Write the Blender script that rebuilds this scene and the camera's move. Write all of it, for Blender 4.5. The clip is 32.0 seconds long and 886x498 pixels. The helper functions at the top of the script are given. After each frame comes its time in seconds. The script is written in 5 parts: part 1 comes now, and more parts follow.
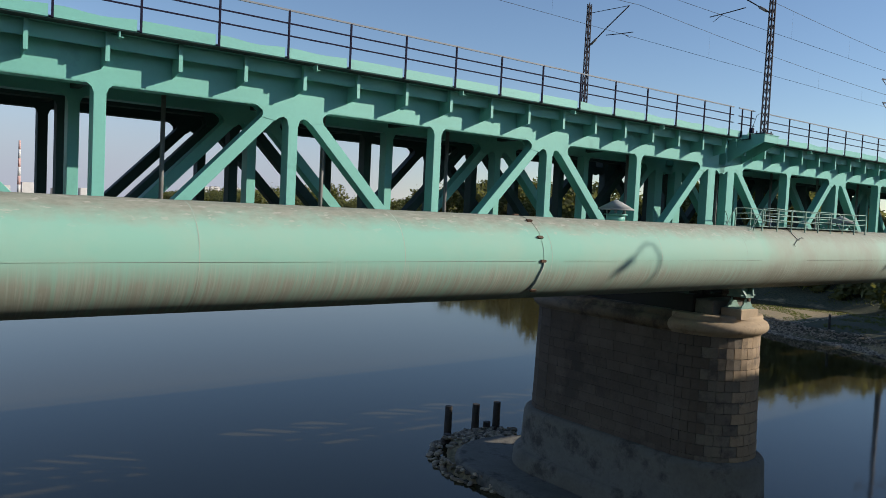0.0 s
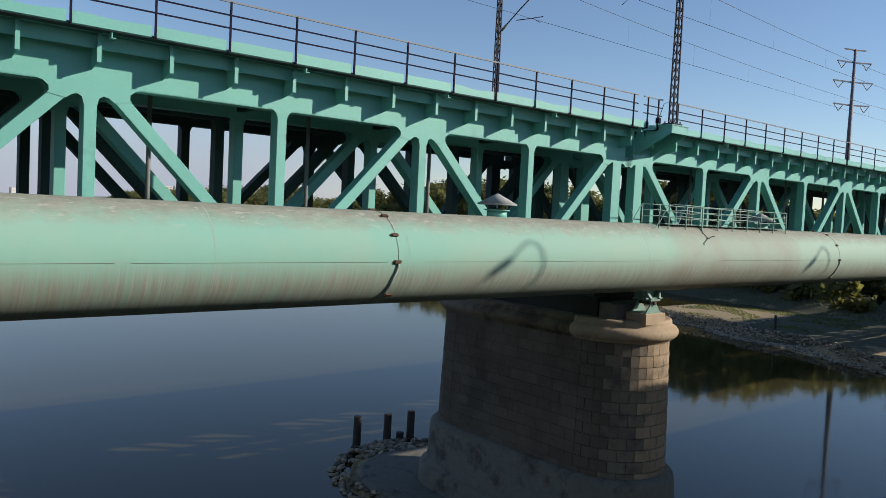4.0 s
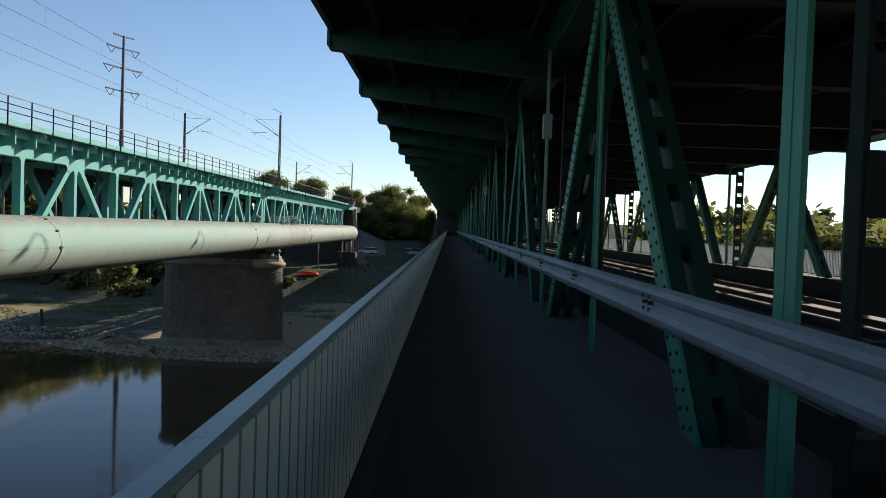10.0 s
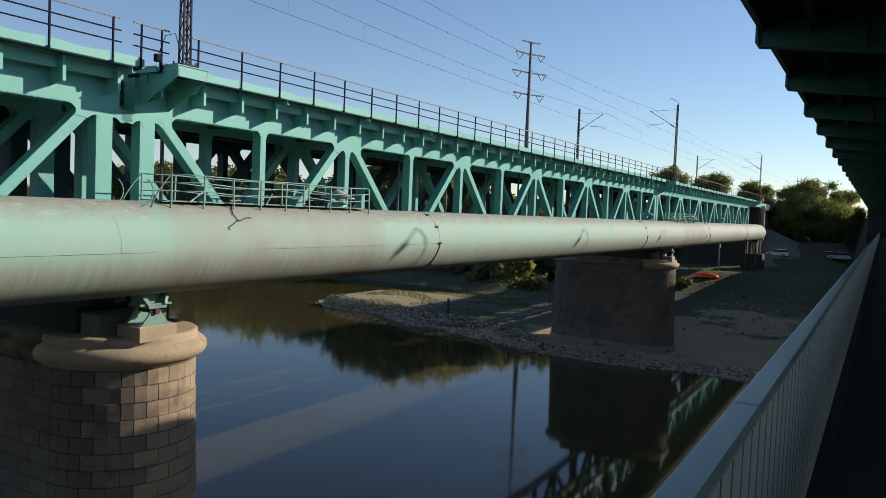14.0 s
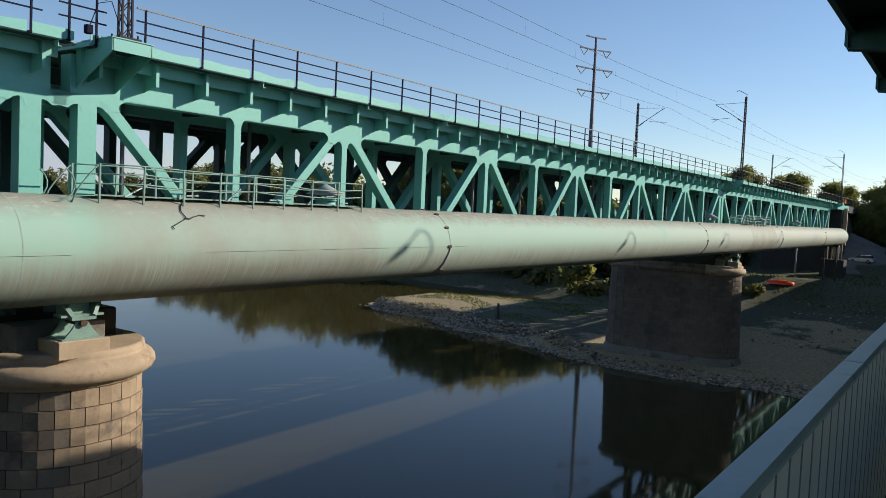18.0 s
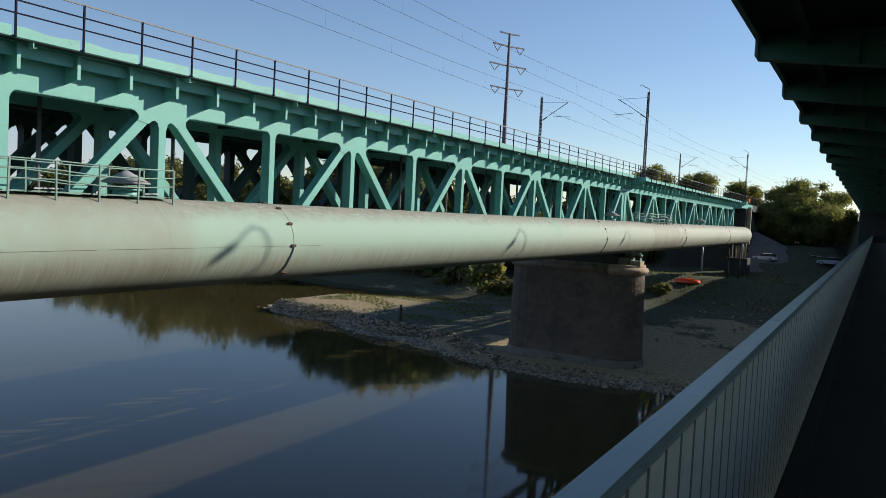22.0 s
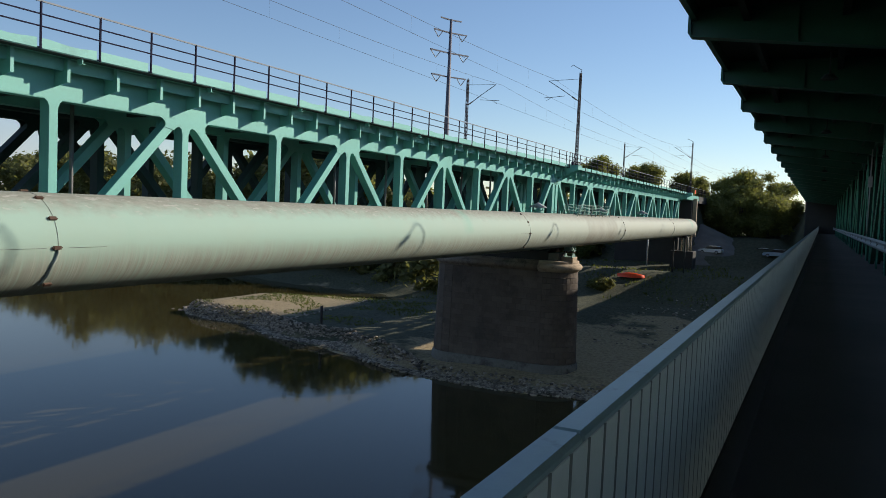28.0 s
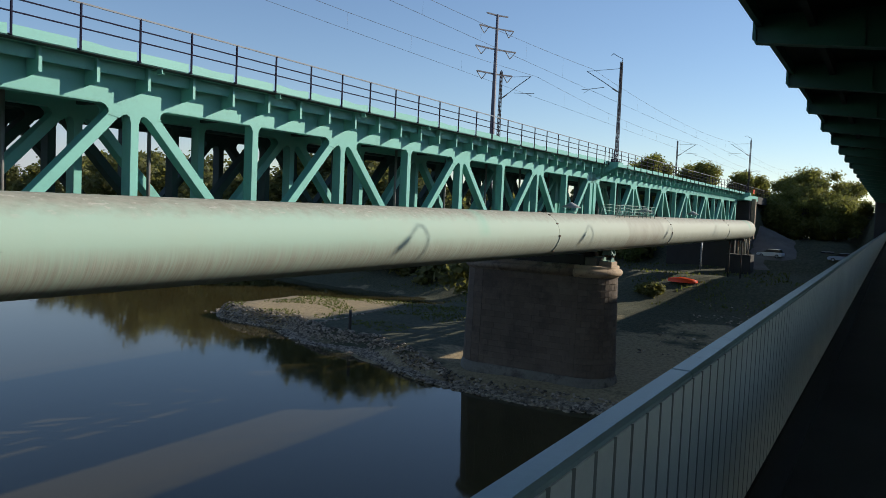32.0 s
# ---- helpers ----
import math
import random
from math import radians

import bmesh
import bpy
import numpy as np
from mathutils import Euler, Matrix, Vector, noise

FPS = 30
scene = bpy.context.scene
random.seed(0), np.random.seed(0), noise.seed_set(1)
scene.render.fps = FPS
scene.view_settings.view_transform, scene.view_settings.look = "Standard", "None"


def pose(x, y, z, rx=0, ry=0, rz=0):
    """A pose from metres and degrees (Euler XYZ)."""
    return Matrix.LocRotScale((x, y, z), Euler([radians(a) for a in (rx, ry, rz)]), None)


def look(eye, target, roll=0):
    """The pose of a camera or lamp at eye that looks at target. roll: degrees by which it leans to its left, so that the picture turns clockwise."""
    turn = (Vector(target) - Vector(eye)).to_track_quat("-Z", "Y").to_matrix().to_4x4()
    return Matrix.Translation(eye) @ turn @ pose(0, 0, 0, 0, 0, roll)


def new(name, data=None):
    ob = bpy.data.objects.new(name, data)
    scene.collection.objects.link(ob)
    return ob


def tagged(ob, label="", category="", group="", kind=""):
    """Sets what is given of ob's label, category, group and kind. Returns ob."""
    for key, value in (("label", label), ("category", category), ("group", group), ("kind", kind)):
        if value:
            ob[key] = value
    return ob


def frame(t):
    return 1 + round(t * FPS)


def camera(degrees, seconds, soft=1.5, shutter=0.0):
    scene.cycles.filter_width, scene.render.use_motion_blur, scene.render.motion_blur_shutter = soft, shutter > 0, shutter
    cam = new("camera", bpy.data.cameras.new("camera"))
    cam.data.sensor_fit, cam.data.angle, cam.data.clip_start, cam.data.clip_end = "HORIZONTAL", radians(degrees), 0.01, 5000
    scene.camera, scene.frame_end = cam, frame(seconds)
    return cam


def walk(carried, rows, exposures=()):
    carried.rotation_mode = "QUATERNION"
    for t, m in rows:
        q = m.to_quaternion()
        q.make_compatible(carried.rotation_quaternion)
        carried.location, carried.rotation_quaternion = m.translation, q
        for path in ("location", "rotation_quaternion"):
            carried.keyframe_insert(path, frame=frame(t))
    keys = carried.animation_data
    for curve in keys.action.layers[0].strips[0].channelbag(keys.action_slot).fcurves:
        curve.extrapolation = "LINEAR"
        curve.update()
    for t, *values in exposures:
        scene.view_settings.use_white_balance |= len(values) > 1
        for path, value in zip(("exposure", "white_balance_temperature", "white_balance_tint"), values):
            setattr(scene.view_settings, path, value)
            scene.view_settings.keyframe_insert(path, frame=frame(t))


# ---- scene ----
cam = camera(60.48, 32.0, soft=0.85)
ROWS = [   # seconds, place, yaw, pitch, roll
    (0.0, -1.414, -0.074, 1.606, -37.46, -2.90, -2.77),
    (0.5, -0.814, -0.048, 1.605, -37.89, -2.94, -2.73),
    (1.0, -0.135, -0.026, 1.604, -36.27, -3.03, -2.64),
    (1.5, 0.536, -0.043, 1.602, -37.76, -2.86, -2.81),
    (2.0, 1.182, -0.062, 1.593, -39.32, -2.81, -2.77),
    (2.5, 1.801, -0.052, 1.588, -40.25, -2.74, -2.63),
    (3.0, 2.406, -0.036, 1.590, -38.73, -2.82, -2.61),
    (3.5, 3.016, -0.017, 1.596, -39.75, -2.76, -2.79),
    (5.5, 5.463, 0.022, 1.618, -39.71, -2.77, -3.01),
    (6.0, 6.089, 0.017, 1.620, -40.84, -2.71, -2.90),
    (6.5, 6.691, -0.016, 1.618, -41.55, -2.62, -2.93),
    (7.0, 7.323, -0.146, 1.619, -44.93, -2.42, -3.00),
    (7.5, 7.932, -0.319, 1.618, -51.48, -2.20, -2.95),
    (8.0, 8.569, -0.415, 1.613, -59.74, -1.93, -2.60),
    (8.5, 9.252, -0.471, 1.616, -66.14, -1.85, -2.36),
    (9.0, 9.947, -0.474, 1.615, -75.45, -1.61, -2.31),
    (9.5, 10.613, -0.483, 1.608, -83.93, -1.52, -2.22),
    (10.0, 11.259, -0.468, 1.602, -89.56, -1.54, -1.97),
    (10.5, 11.879, -0.431, 1.601, -88.48, -1.80, -1.75),
    (11.0, 12.488, -0.393, 1.608, -81.35, -2.03, -1.51),
    (11.5, 13.070, -0.357, 1.611, -76.41, -2.33, -1.57),
    (12.0, 13.659, -0.337, 1.611, -71.07, -2.40, -1.88),
    (12.5, 14.263, -0.331, 1.615, -66.62, -2.55, -2.01),
    (13.0, 14.875, -0.312, 1.624, -65.58, -2.57, -2.42),
    (13.5, 15.514, -0.300, 1.625, -62.55, -2.77, -2.39),
    (14.0, 16.143, -0.282, 1.626, -59.97, -2.86, -2.38),
    (14.5, 16.778, -0.271, 1.623, -58.19, -3.03, -2.58),
    (16.5, 19.360, -0.288, 1.624, -53.43, -3.19, -2.76),
    (17.0, 20.002, -0.289, 1.627, -53.01, -3.14, -2.88),
    (17.5, 20.666, -0.308, 1.627, -53.85, -3.09, -2.83),
    (18.0, 21.338, -0.333, 1.625, -54.65, -2.97, -2.64),
    (18.5, 22.047, -0.362, 1.616, -55.36, -2.98, -2.62),
    (19.0, 22.729, -0.371, 1.607, -55.49, -2.93, -2.60),
    (19.5, 23.315, -0.341, 1.597, -54.81, -3.12, -2.74),
    (20.0, 23.929, -0.318, 1.596, -53.74, -3.13, -2.72),
    (20.5, 24.592, -0.342, 1.598, -53.59, -3.16, -2.72),
    (21.0, 25.263, -0.354, 1.596, -55.79, -2.99, -2.89),
    (21.5, 25.957, -0.360, 1.590, -58.68, -2.89, -2.85),
    (22.0, 26.659, -0.360, 1.584, -60.34, -2.81, -2.86),
    (22.5, 27.342, -0.351, 1.581, -61.78, -2.76, -2.87),
    (23.0, 28.020, -0.357, 1.579, -60.63, -2.82, -2.61),
    (23.5, 28.680, -0.360, 1.579, -61.87, -2.80, -2.66),
    (24.0, 29.325, -0.356, 1.576, -59.48, -3.06, -2.57),
    (24.5, 29.980, -0.358, 1.585, -60.30, -3.07, -2.59),
    (26.5, 32.567, -0.436, 1.634, -61.59, -3.16, -2.73),
    (27.0, 33.229, -0.443, 1.637, -62.21, -3.09, -2.65),
    (27.5, 33.912, -0.447, 1.633, -63.40, -3.11, -2.53),
    (28.0, 34.603, -0.449, 1.625, -63.51, -3.12, -2.53),
    (28.5, 35.253, -0.431, 1.621, -64.02, -3.17, -2.52),
    (29.0, 35.896, -0.406, 1.620, -64.21, -3.20, -2.37),
    (29.5, 36.532, -0.385, 1.628, -60.47, -3.28, -2.27),
    (30.0, 37.160, -0.374, 1.639, -58.63, -3.29, -2.45),
    (30.5, 37.785, -0.388, 1.645, -58.04, -3.27, -2.49),
    (31.0, 38.416, -0.423, 1.650, -58.47, -3.23, -2.53),
    (31.5, 39.076, -0.480, 1.655, -58.03, -3.23, -2.52),
    (32.0, 39.745, -0.544, 1.658, -59.30, -3.22, -2.55),
]
walk(cam, [(t, pose(x, y, z, 90 + pitch, roll, yaw)) for t, x, y, z, yaw, pitch, roll in ROWS],
     exposures=((0.0, 0.03), (7.0, 0.05), (9.0, 0.06), (10.0, 0.15), (11.0, 0.15), (12.0, 0.04), (14.0, 0.06), (17.0, 0.13), (20.0, 0.10), (23.0, 0.06), (29.0, 0.06), (32.0, 0.06)))

# ---- world, sun, exposure ----
SUN_SLOPE, SUN_SIDE = 0.70, 1.13          # fall and sideways run of a sunbeam per metre northwards
sun_way = Vector((SUN_SIDE, -1.0, SUN_SLOPE)).normalized()      # towards the sun
SUN_EL = math.asin(sun_way.z)
SUN_AZ = math.atan2(sun_way.x, sun_way.y)
world = bpy.data.worlds.new("world")
scene.world = world
world.use_nodes = True
wn = world.node_tree.nodes
sky = wn.new("ShaderNodeTexSky")
sky.sky_type = "NISHITA"
sky.sun_disc = False
sky.sun_elevation = SUN_EL
sky.sun_rotation = SUN_AZ
sky.air_density, sky.dust_density, sky.ozone_density = 1.0, 0.0, 3.4
wn["Background"].inputs["Strength"].default_value = 0.122
tint = wn.new("ShaderNodeMix")
tint.data_type, tint.blend_type = "RGBA", "MULTIPLY"
tint.inputs["Factor"].default_value = 1.0
tint.inputs["B"].default_value = (1.055, 1.01, 1.02, 1)
world.node_tree.links.new(sky.outputs[0], tint.inputs["A"])
world.node_tree.links.new(tint.outputs["Result"], wn["Background"].inputs["Color"])
sun_data = bpy.data.lights.new("sun", "SUN")
sun_data.energy, sun_data.angle, sun_data.color = 5.0, radians(0.6), (1.0, 0.93, 0.80)
sun = new("sun", sun_data)
sun.matrix_world = look(sun_way * 100, (0, 0, 0))

# ---- materials ----
MATS = {}


def mat(name, base, rough=0.6, metal=0.0, var=0.25, big=0.6, fine=14.0, bump=0.15, stain=None, stain_scale=1.5, stain_at=0.62, rand=0.0, spec=0.5):
    """A painted or raw surface: two scales of colour variation, optional stains, fine relief."""
    m = bpy.data.materials.new(name)
    m.use_nodes = True
    nt, n = m.node_tree, m.node_tree.nodes
    bsdf = n["Principled BSDF"]
    geo = n.new("ShaderNodeNewGeometry")

    def noise_of(scale, detail, rough_=0.6):
        t = n.new("ShaderNodeTexNoise")
        t.inputs["Scale"].default_value, t.inputs["Detail"].default_value, t.inputs["Roughness"].default_value = scale, detail, rough_
        nt.links.new(geo.outputs["Position"], t.inputs["Vector"])
        return t.outputs["Fac"]

    def mix(fac, a, b, kind="MIX"):
        x = n.new("ShaderNodeMix")
        x.data_type, x.blend_type = "RGBA", kind
        for sock, v in ((x.inputs["Factor"], fac), (x.inputs["A"], a), (x.inputs["B"], b)):
            if isinstance(v, (float, int)):
                sock.default_value = v
            elif isinstance(v, tuple):
                sock.default_value = (*v, 1)
            else:
                nt.links.new(v, sock)
        return x.outputs["Result"]

    def ramp(fac, lo, hi):
        r = n.new("ShaderNodeMapRange")
        r.inputs["From Min"].default_value, r.inputs["From Max"].default_value = lo, hi
        nt.links.new(fac, r.inputs["Value"])
        return r.outputs["Result"]

    dark = tuple(c * (1 - var) for c in base)
    light = tuple(min(1, c * (1 + var * 0.7)) for c in base)
    f_big, f_fine = noise_of(big, 4), noise_of(fine, 5, 0.7)
    col = mix(ramp(f_big, 0.3, 0.7), dark, light)
    col = mix(0.35, col, mix(ramp(f_fine, 0.3, 0.7), dark, light))
    if rand:
        info = n.new("ShaderNodeObjectInfo")
        hsv = n.new("ShaderNodeHueSaturation")
        nt.links.new(ramp_out(n, nt, info.outputs["Random"], 1 - rand, 1 + rand), hsv.inputs["Value"])
        nt.links.new(col, hsv.inputs["Color"])
        col = hsv.outputs["Color"]
    if stain:
        col = mix(ramp(noise_of(stain_scale, 8, 0.7), stain_at, stain_at + 0.12), col, stain)
    nt.links.new(col, bsdf.inputs["Base Color"])
    r = n.new("ShaderNodeMapRange")
    r.inputs["To Min"].default_value, r.inputs["To Max"].default_value = max(0.03, rough - 0.12), min(1, rough + 0.12)
    nt.links.new(f_fine, r.inputs["Value"])
    nt.links.new(r.outputs["Result"], bsdf.inputs["Roughness"])
    bsdf.inputs["Metallic"].default_value = metal
    bsdf.inputs["Specular IOR Level"].default_value = spec
    if bump:
        b = n.new("ShaderNodeBump")
        b.inputs["Strength"].default_value, b.inputs["Distance"].default_value = bump, 0.02
        nt.links.new(f_fine, b.inputs["Height"])
        nt.links.new(b.outputs["Normal"], bsdf.inputs["Normal"])
    MATS[name] = m
    return m


def ramp_out(n, nt, fac, lo, hi):
    r = n.new("ShaderNodeMapRange")
    r.inputs["To Min"].default_value, r.inputs["To Max"].default_value = lo, hi
    nt.links.new(fac, r.inputs["Value"])
    return r.outputs["Result"]


# Dark copy of the bridge green: shade below the deck is put into it.
SHADEGREEN = mat("shade-dark green paint", (0.035, 0.062, 0.055), 0.7, var=0.3, big=0.4, fine=9, bump=0.1)
DULLRAIL = mat("dull grey rail paint", (0.17, 0.18, 0.205), 0.6, var=0.2, big=1.5, bump=0.05)
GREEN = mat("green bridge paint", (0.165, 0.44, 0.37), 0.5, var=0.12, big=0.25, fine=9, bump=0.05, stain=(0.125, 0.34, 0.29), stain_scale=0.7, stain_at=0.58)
DGREEN = mat("dark green riveted paint", (0.022, 0.10, 0.066), 0.5, var=0.25, big=0.5, fine=9, bump=0.08, stain=(0.05, 0.09, 0.06), stain_scale=1.2)
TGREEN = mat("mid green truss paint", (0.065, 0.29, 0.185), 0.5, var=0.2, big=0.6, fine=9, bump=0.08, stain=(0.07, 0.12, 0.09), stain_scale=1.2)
DEEPGREEN = mat("very dark green paint", (0.013, 0.052, 0.035), 0.6, var=0.3, big=0.6, fine=9, bump=0.1, stain=(0.02, 0.03, 0.022), stain_scale=1.5)
NEARBLACK = mat("near-black green steel", (0.008, 0.017, 0.013), 0.7, var=0.35, big=0.5, bump=0.1, stain=(0.018, 0.015, 0.012))
RAILBLUE = mat("dark railing paint", (0.011, 0.010, 0.028), 0.8, var=0.2, bump=0.03, spec=0.15)
GALV = mat("galvanised steel", (0.36, 0.38, 0.40), 0.55, 0.35, var=0.18, big=2.0, fine=30, bump=0.05)
HANDRAIL = mat("pale blue-grey rail paint", (0.36, 0.47, 0.46), 0.36, var=0.18, big=1.3, fine=25, bump=0.06, stain=(0.22, 0.26, 0.27), stain_scale=9, stain_at=0.60)
COWL = mat("dull grey cowl sheet", (0.33, 0.335, 0.33), 0.75, var=0.2, big=2.0, fine=20, bump=0.05)
SLAT = mat("grey-green slat paint", (0.80, 0.81, 0.76), 0.6, var=0.16, big=0.9, fine=12, bump=0.05)
ASPHALT = mat("worn grey asphalt", (0.20, 0.172, 0.150), 0.9, var=0.25, big=0.4, fine=60, bump=0.4)
# Lit and shaded tones of one stone; darker copies hold shade, with some soot.
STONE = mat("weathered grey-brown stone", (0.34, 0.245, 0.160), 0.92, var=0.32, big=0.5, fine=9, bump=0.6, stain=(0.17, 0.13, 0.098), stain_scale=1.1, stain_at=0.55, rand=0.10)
HALFSTONE = mat("half-shaded stone", (0.19, 0.15, 0.113), 0.93, var=0.3, big=0.5, fine=8, bump=0.6, stain=(0.10, 0.081, 0.066), stain_scale=0.9, stain_at=0.5, rand=0.10)
SHADESTONE = mat("shade-dark sooty masonry", (0.128, 0.096, 0.072), 0.95, var=0.3, big=0.35, fine=6, bump=0.5, stain=(0.085, 0.064, 0.050), stain_scale=0.4, stain_at=0.5)
KERB = mat("near-black kerb surface", (0.010, 0.010, 0.010), 0.95, var=0.3, big=0.6, fine=30, bump=0.3)
# Darker slat edges: the shade in the narrow gaps is put into the colour.
GAPSHADE = mat("slat edges with gap shade", (0.30, 0.31, 0.29), 0.9, var=0.3, big=2.0, bump=0.1)
MORTAR = mat("dark mortar", (0.10, 0.078, 0.060), 0.95, var=0.25, bump=0.5)
# Two tones of one cap: pale for its lit end, dark for shade.
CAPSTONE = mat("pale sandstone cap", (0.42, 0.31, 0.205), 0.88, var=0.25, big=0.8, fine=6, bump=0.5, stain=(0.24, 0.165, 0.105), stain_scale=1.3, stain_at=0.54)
CAPSHADE = mat("shade-dark sandstone cap", (0.24, 0.185, 0.137), 0.92, var=0.3, big=0.7, fine=6, bump=0.5, stain=(0.11, 0.085, 0.066), stain_scale=0.8, stain_at=0.5)
CONCRETE = mat("grey river concrete", (0.175, 0.160, 0.132), 0.92, var=0.35, big=0.5, fine=5, bump=0.4, stain=(0.075, 0.066, 0.055), stain_scale=0.5, stain_at=0.50)
DKCONC = mat("dark abutment concrete", (0.045, 0.041, 0.037), 0.95, var=0.3, big=0.3, fine=5, bump=0.4)
RUST = mat("rusty iron", (0.10, 0.055, 0.035), 0.85, 0.2, var=0.35, big=3, bump=0.3)
MASTC = mat("dark weathered mast paint", (0.05, 0.044, 0.052), 0.8, var=0.3, big=1.0, bump=0.1, spec=0.15)
RAILSTEEL = mat("dull zinc guard rail", (0.38, 0.37, 0.365), 0.6, 0.1, var=0.25, big=1.5, fine=25, bump=0.08, stain=(0.10, 0.09, 0.08), stain_scale=2.0, stain_at=0.62)
PYLON = mat("grey-violet pylon paint", (0.115, 0.105, 0.13), 0.6, var=0.2, big=0.5, bump=0.05)
WORNGREEN = mat("worn grey-green paint", (0.19, 0.30, 0.25), 0.6, var=0.3, big=1.2, bump=0.1, stain=(0.16, 0.12, 0.08), stain_scale=3.0, stain_at=0.60)
WOOD = mat("wet black timber", (0.045, 0.035, 0.028), 0.8, var=0.4, big=3, fine=20, bump=0.5)
CABLE = mat("black cable rubber", (0.02, 0.02, 0.022), 0.6, var=0.1, bump=0)
DRAIN = mat("grey drain pipe", (0.20, 0.19, 0.18), 0.6, var=0.25, big=1.5, bump=0.05, stain=(0.4, 0.28, 0.16), stain_scale=1.0, stain_at=0.66)
JOINT = mat("dirty sheet joint", (0.32, 0.39, 0.325), 0.8, var=0.3, big=1.0, bump=0)
CLOTH = mat("faded pale strap", (0.34, 0.37, 0.31), 0.8, var=0.25, big=3, bump=0.1)
EARTH = mat("grey-brown gravel", (0.17, 0.15, 0.125), 0.95, var=0.35, big=0.4, fine=5, bump=0.6)
ROCK = mat("riprap rock", (0.25, 0.20, 0.145), 0.92, var=0.35, big=1.6, fine=9, bump=0.6)
BARK = mat("bark", (0.10, 0.075, 0.055), 0.95, var=0.35, big=2, fine=14, bump=0.7)
ORANGE = mat("orange tarpaulin", (0.92, 0.075, 0.012), 0.5, var=0.12, big=2, bump=0.1)
PALEBLUE = mat("pale blue vehicle paint", (0.30, 0.38, 0.48), 0.35, var=0.05, bump=0)
WHITE = mat("white vehicle paint", (0.75, 0.75, 0.75), 0.35, var=0.05, bump=0)
GLASSY = mat("dark glazing", (0.02, 0.025, 0.03), 0.08, var=0.1, bump=0)
TYRE = mat("tyre rubber", (0.02, 0.02, 0.02), 0.85, var=0.1, bump=0.1)
# Chimney red and far wall are paled: haze is put into their colours.
HAZERED = mat("haze-paled chimney red", (0.60, 0.36, 0.32), 0.8, var=0.1, big=0.05, bump=0)
PALEWALL = mat("pale far wall", (0.62, 0.58, 0.55), 0.9, var=0.1, big=0.1, bump=0)
PLANK = mat("light worn deck planks", (0.25, 0.19, 0.13), 0.85, var=0.25, big=1.2, fine=12, bump=0.3)
INSUL = mat("brown glass insulator", (0.20, 0.17, 0.15), 0.4, var=0.1, bump=0)


def leaf_mat(name, a, b):
    m = bpy.data.materials.new(name)
    m.use_nodes = True
    nt, n = m.node_tree, m.node_tree.nodes
    bsdf = n["Principled BSDF"]
    geo = n.new("ShaderNodeNewGeometry")
    noise_ = n.new("ShaderNodeTexNoise")
    noise_.inputs["Scale"].default_value = 0.35
    nt.links.new(geo.outputs["Position"], noise_.inputs["Vector"])
    add = n.new("ShaderNodeMath")
    add.operation = "MULTIPLY_ADD"
    add.inputs[1].default_value, add.inputs[2].default_value = 0.5, -0.0
    nt.links.new(geo.outputs["Random Per Island"], add.inputs[0])
    add2 = n.new("ShaderNodeMath")
    add2.operation = "ADD"
    nt.links.new(add.outputs[0], add2.inputs[0])
    half = n.new("ShaderNodeMath")
    half.operation = "MULTIPLY"
    half.inputs[1].default_value = 0.5
    nt.links.new(noise_.outputs["Fac"], half.inputs[0])
    nt.links.new(half.outputs[0], add2.inputs[1])
    x = n.new("ShaderNodeMix")
    x.data_type = "RGBA"
    x.inputs["A"].default_value, x.inputs["B"].default_value = (*a, 1), (*b, 1)
    nt.links.new(add2.outputs[0], x.inputs["Factor"])
    nt.links.new(x.outputs["Result"], bsdf.inputs["Base Color"])
    bsdf.inputs["Roughness"].default_value = 0.7
    tr = n.new("ShaderNodeBsdfTranslucent")
    glow = n.new("ShaderNodeMix")
    glow.data_type, glow.blend_type = "RGBA", "MULTIPLY"
    glow.inputs["Factor"].default_value, glow.inputs["B"].default_value = 1.0, (1.5, 1.45, 1.0, 1)
    nt.links.new(x.outputs["Result"], glow.inputs["A"])
    nt.links.new(glow.outputs["Result"], tr.inputs["Color"])
    sh = n.new("ShaderNodeMixShader")
    sh.inputs[0].default_value = 0.55
    nt.links.new(bsdf.outputs[0], sh.inputs[1])
    nt.links.new(tr.outputs[0], sh.inputs[2])
    nt.links.new(sh.outputs[0], n["Material Output"].inputs["Surface"])
    MATS[name] = m
    return m


LEAF = leaf_mat("green foliage", (0.05, 0.075, 0.02), (0.17, 0.19, 0.05))
# Willow green lightened: haze over the far bank is put into the leaf tone.
LEAF_W = leaf_mat("willow foliage", (0.075, 0.088, 0.032), (0.22, 0.21, 0.075))
LEAF_Y = leaf_mat("yellowing foliage", (0.095, 0.11, 0.032), (0.29, 0.285, 0.085))
GRASSLEAF = leaf_mat("meadow grass", (0.05, 0.07, 0.02), (0.16, 0.17, 0.05))


def island_tones(base, name, lo, hi):
    """A copy of a material in which every loose piece has its own tone."""
    m = base.copy()
    m.name = name
    nt, n = m.node_tree, m.node_tree.nodes
    bsdf = n["Principled BSDF"]
    src = bsdf.inputs["Base Color"].links[0].from_socket
    geo = n.new("ShaderNodeNewGeometry")
    hsv = n.new("ShaderNodeHueSaturation")
    nt.links.new(ramp_out(n, nt, geo.outputs["Random Per Island"], lo, hi), hsv.inputs["Value"])
    nt.links.new(src, hsv.inputs["Color"])
    nt.links.new(hsv.outputs["Color"], bsdf.inputs["Base Color"])
    return m


STONES = island_tones(ROCK, "mixed riverside stones", 0.3, 1.9)
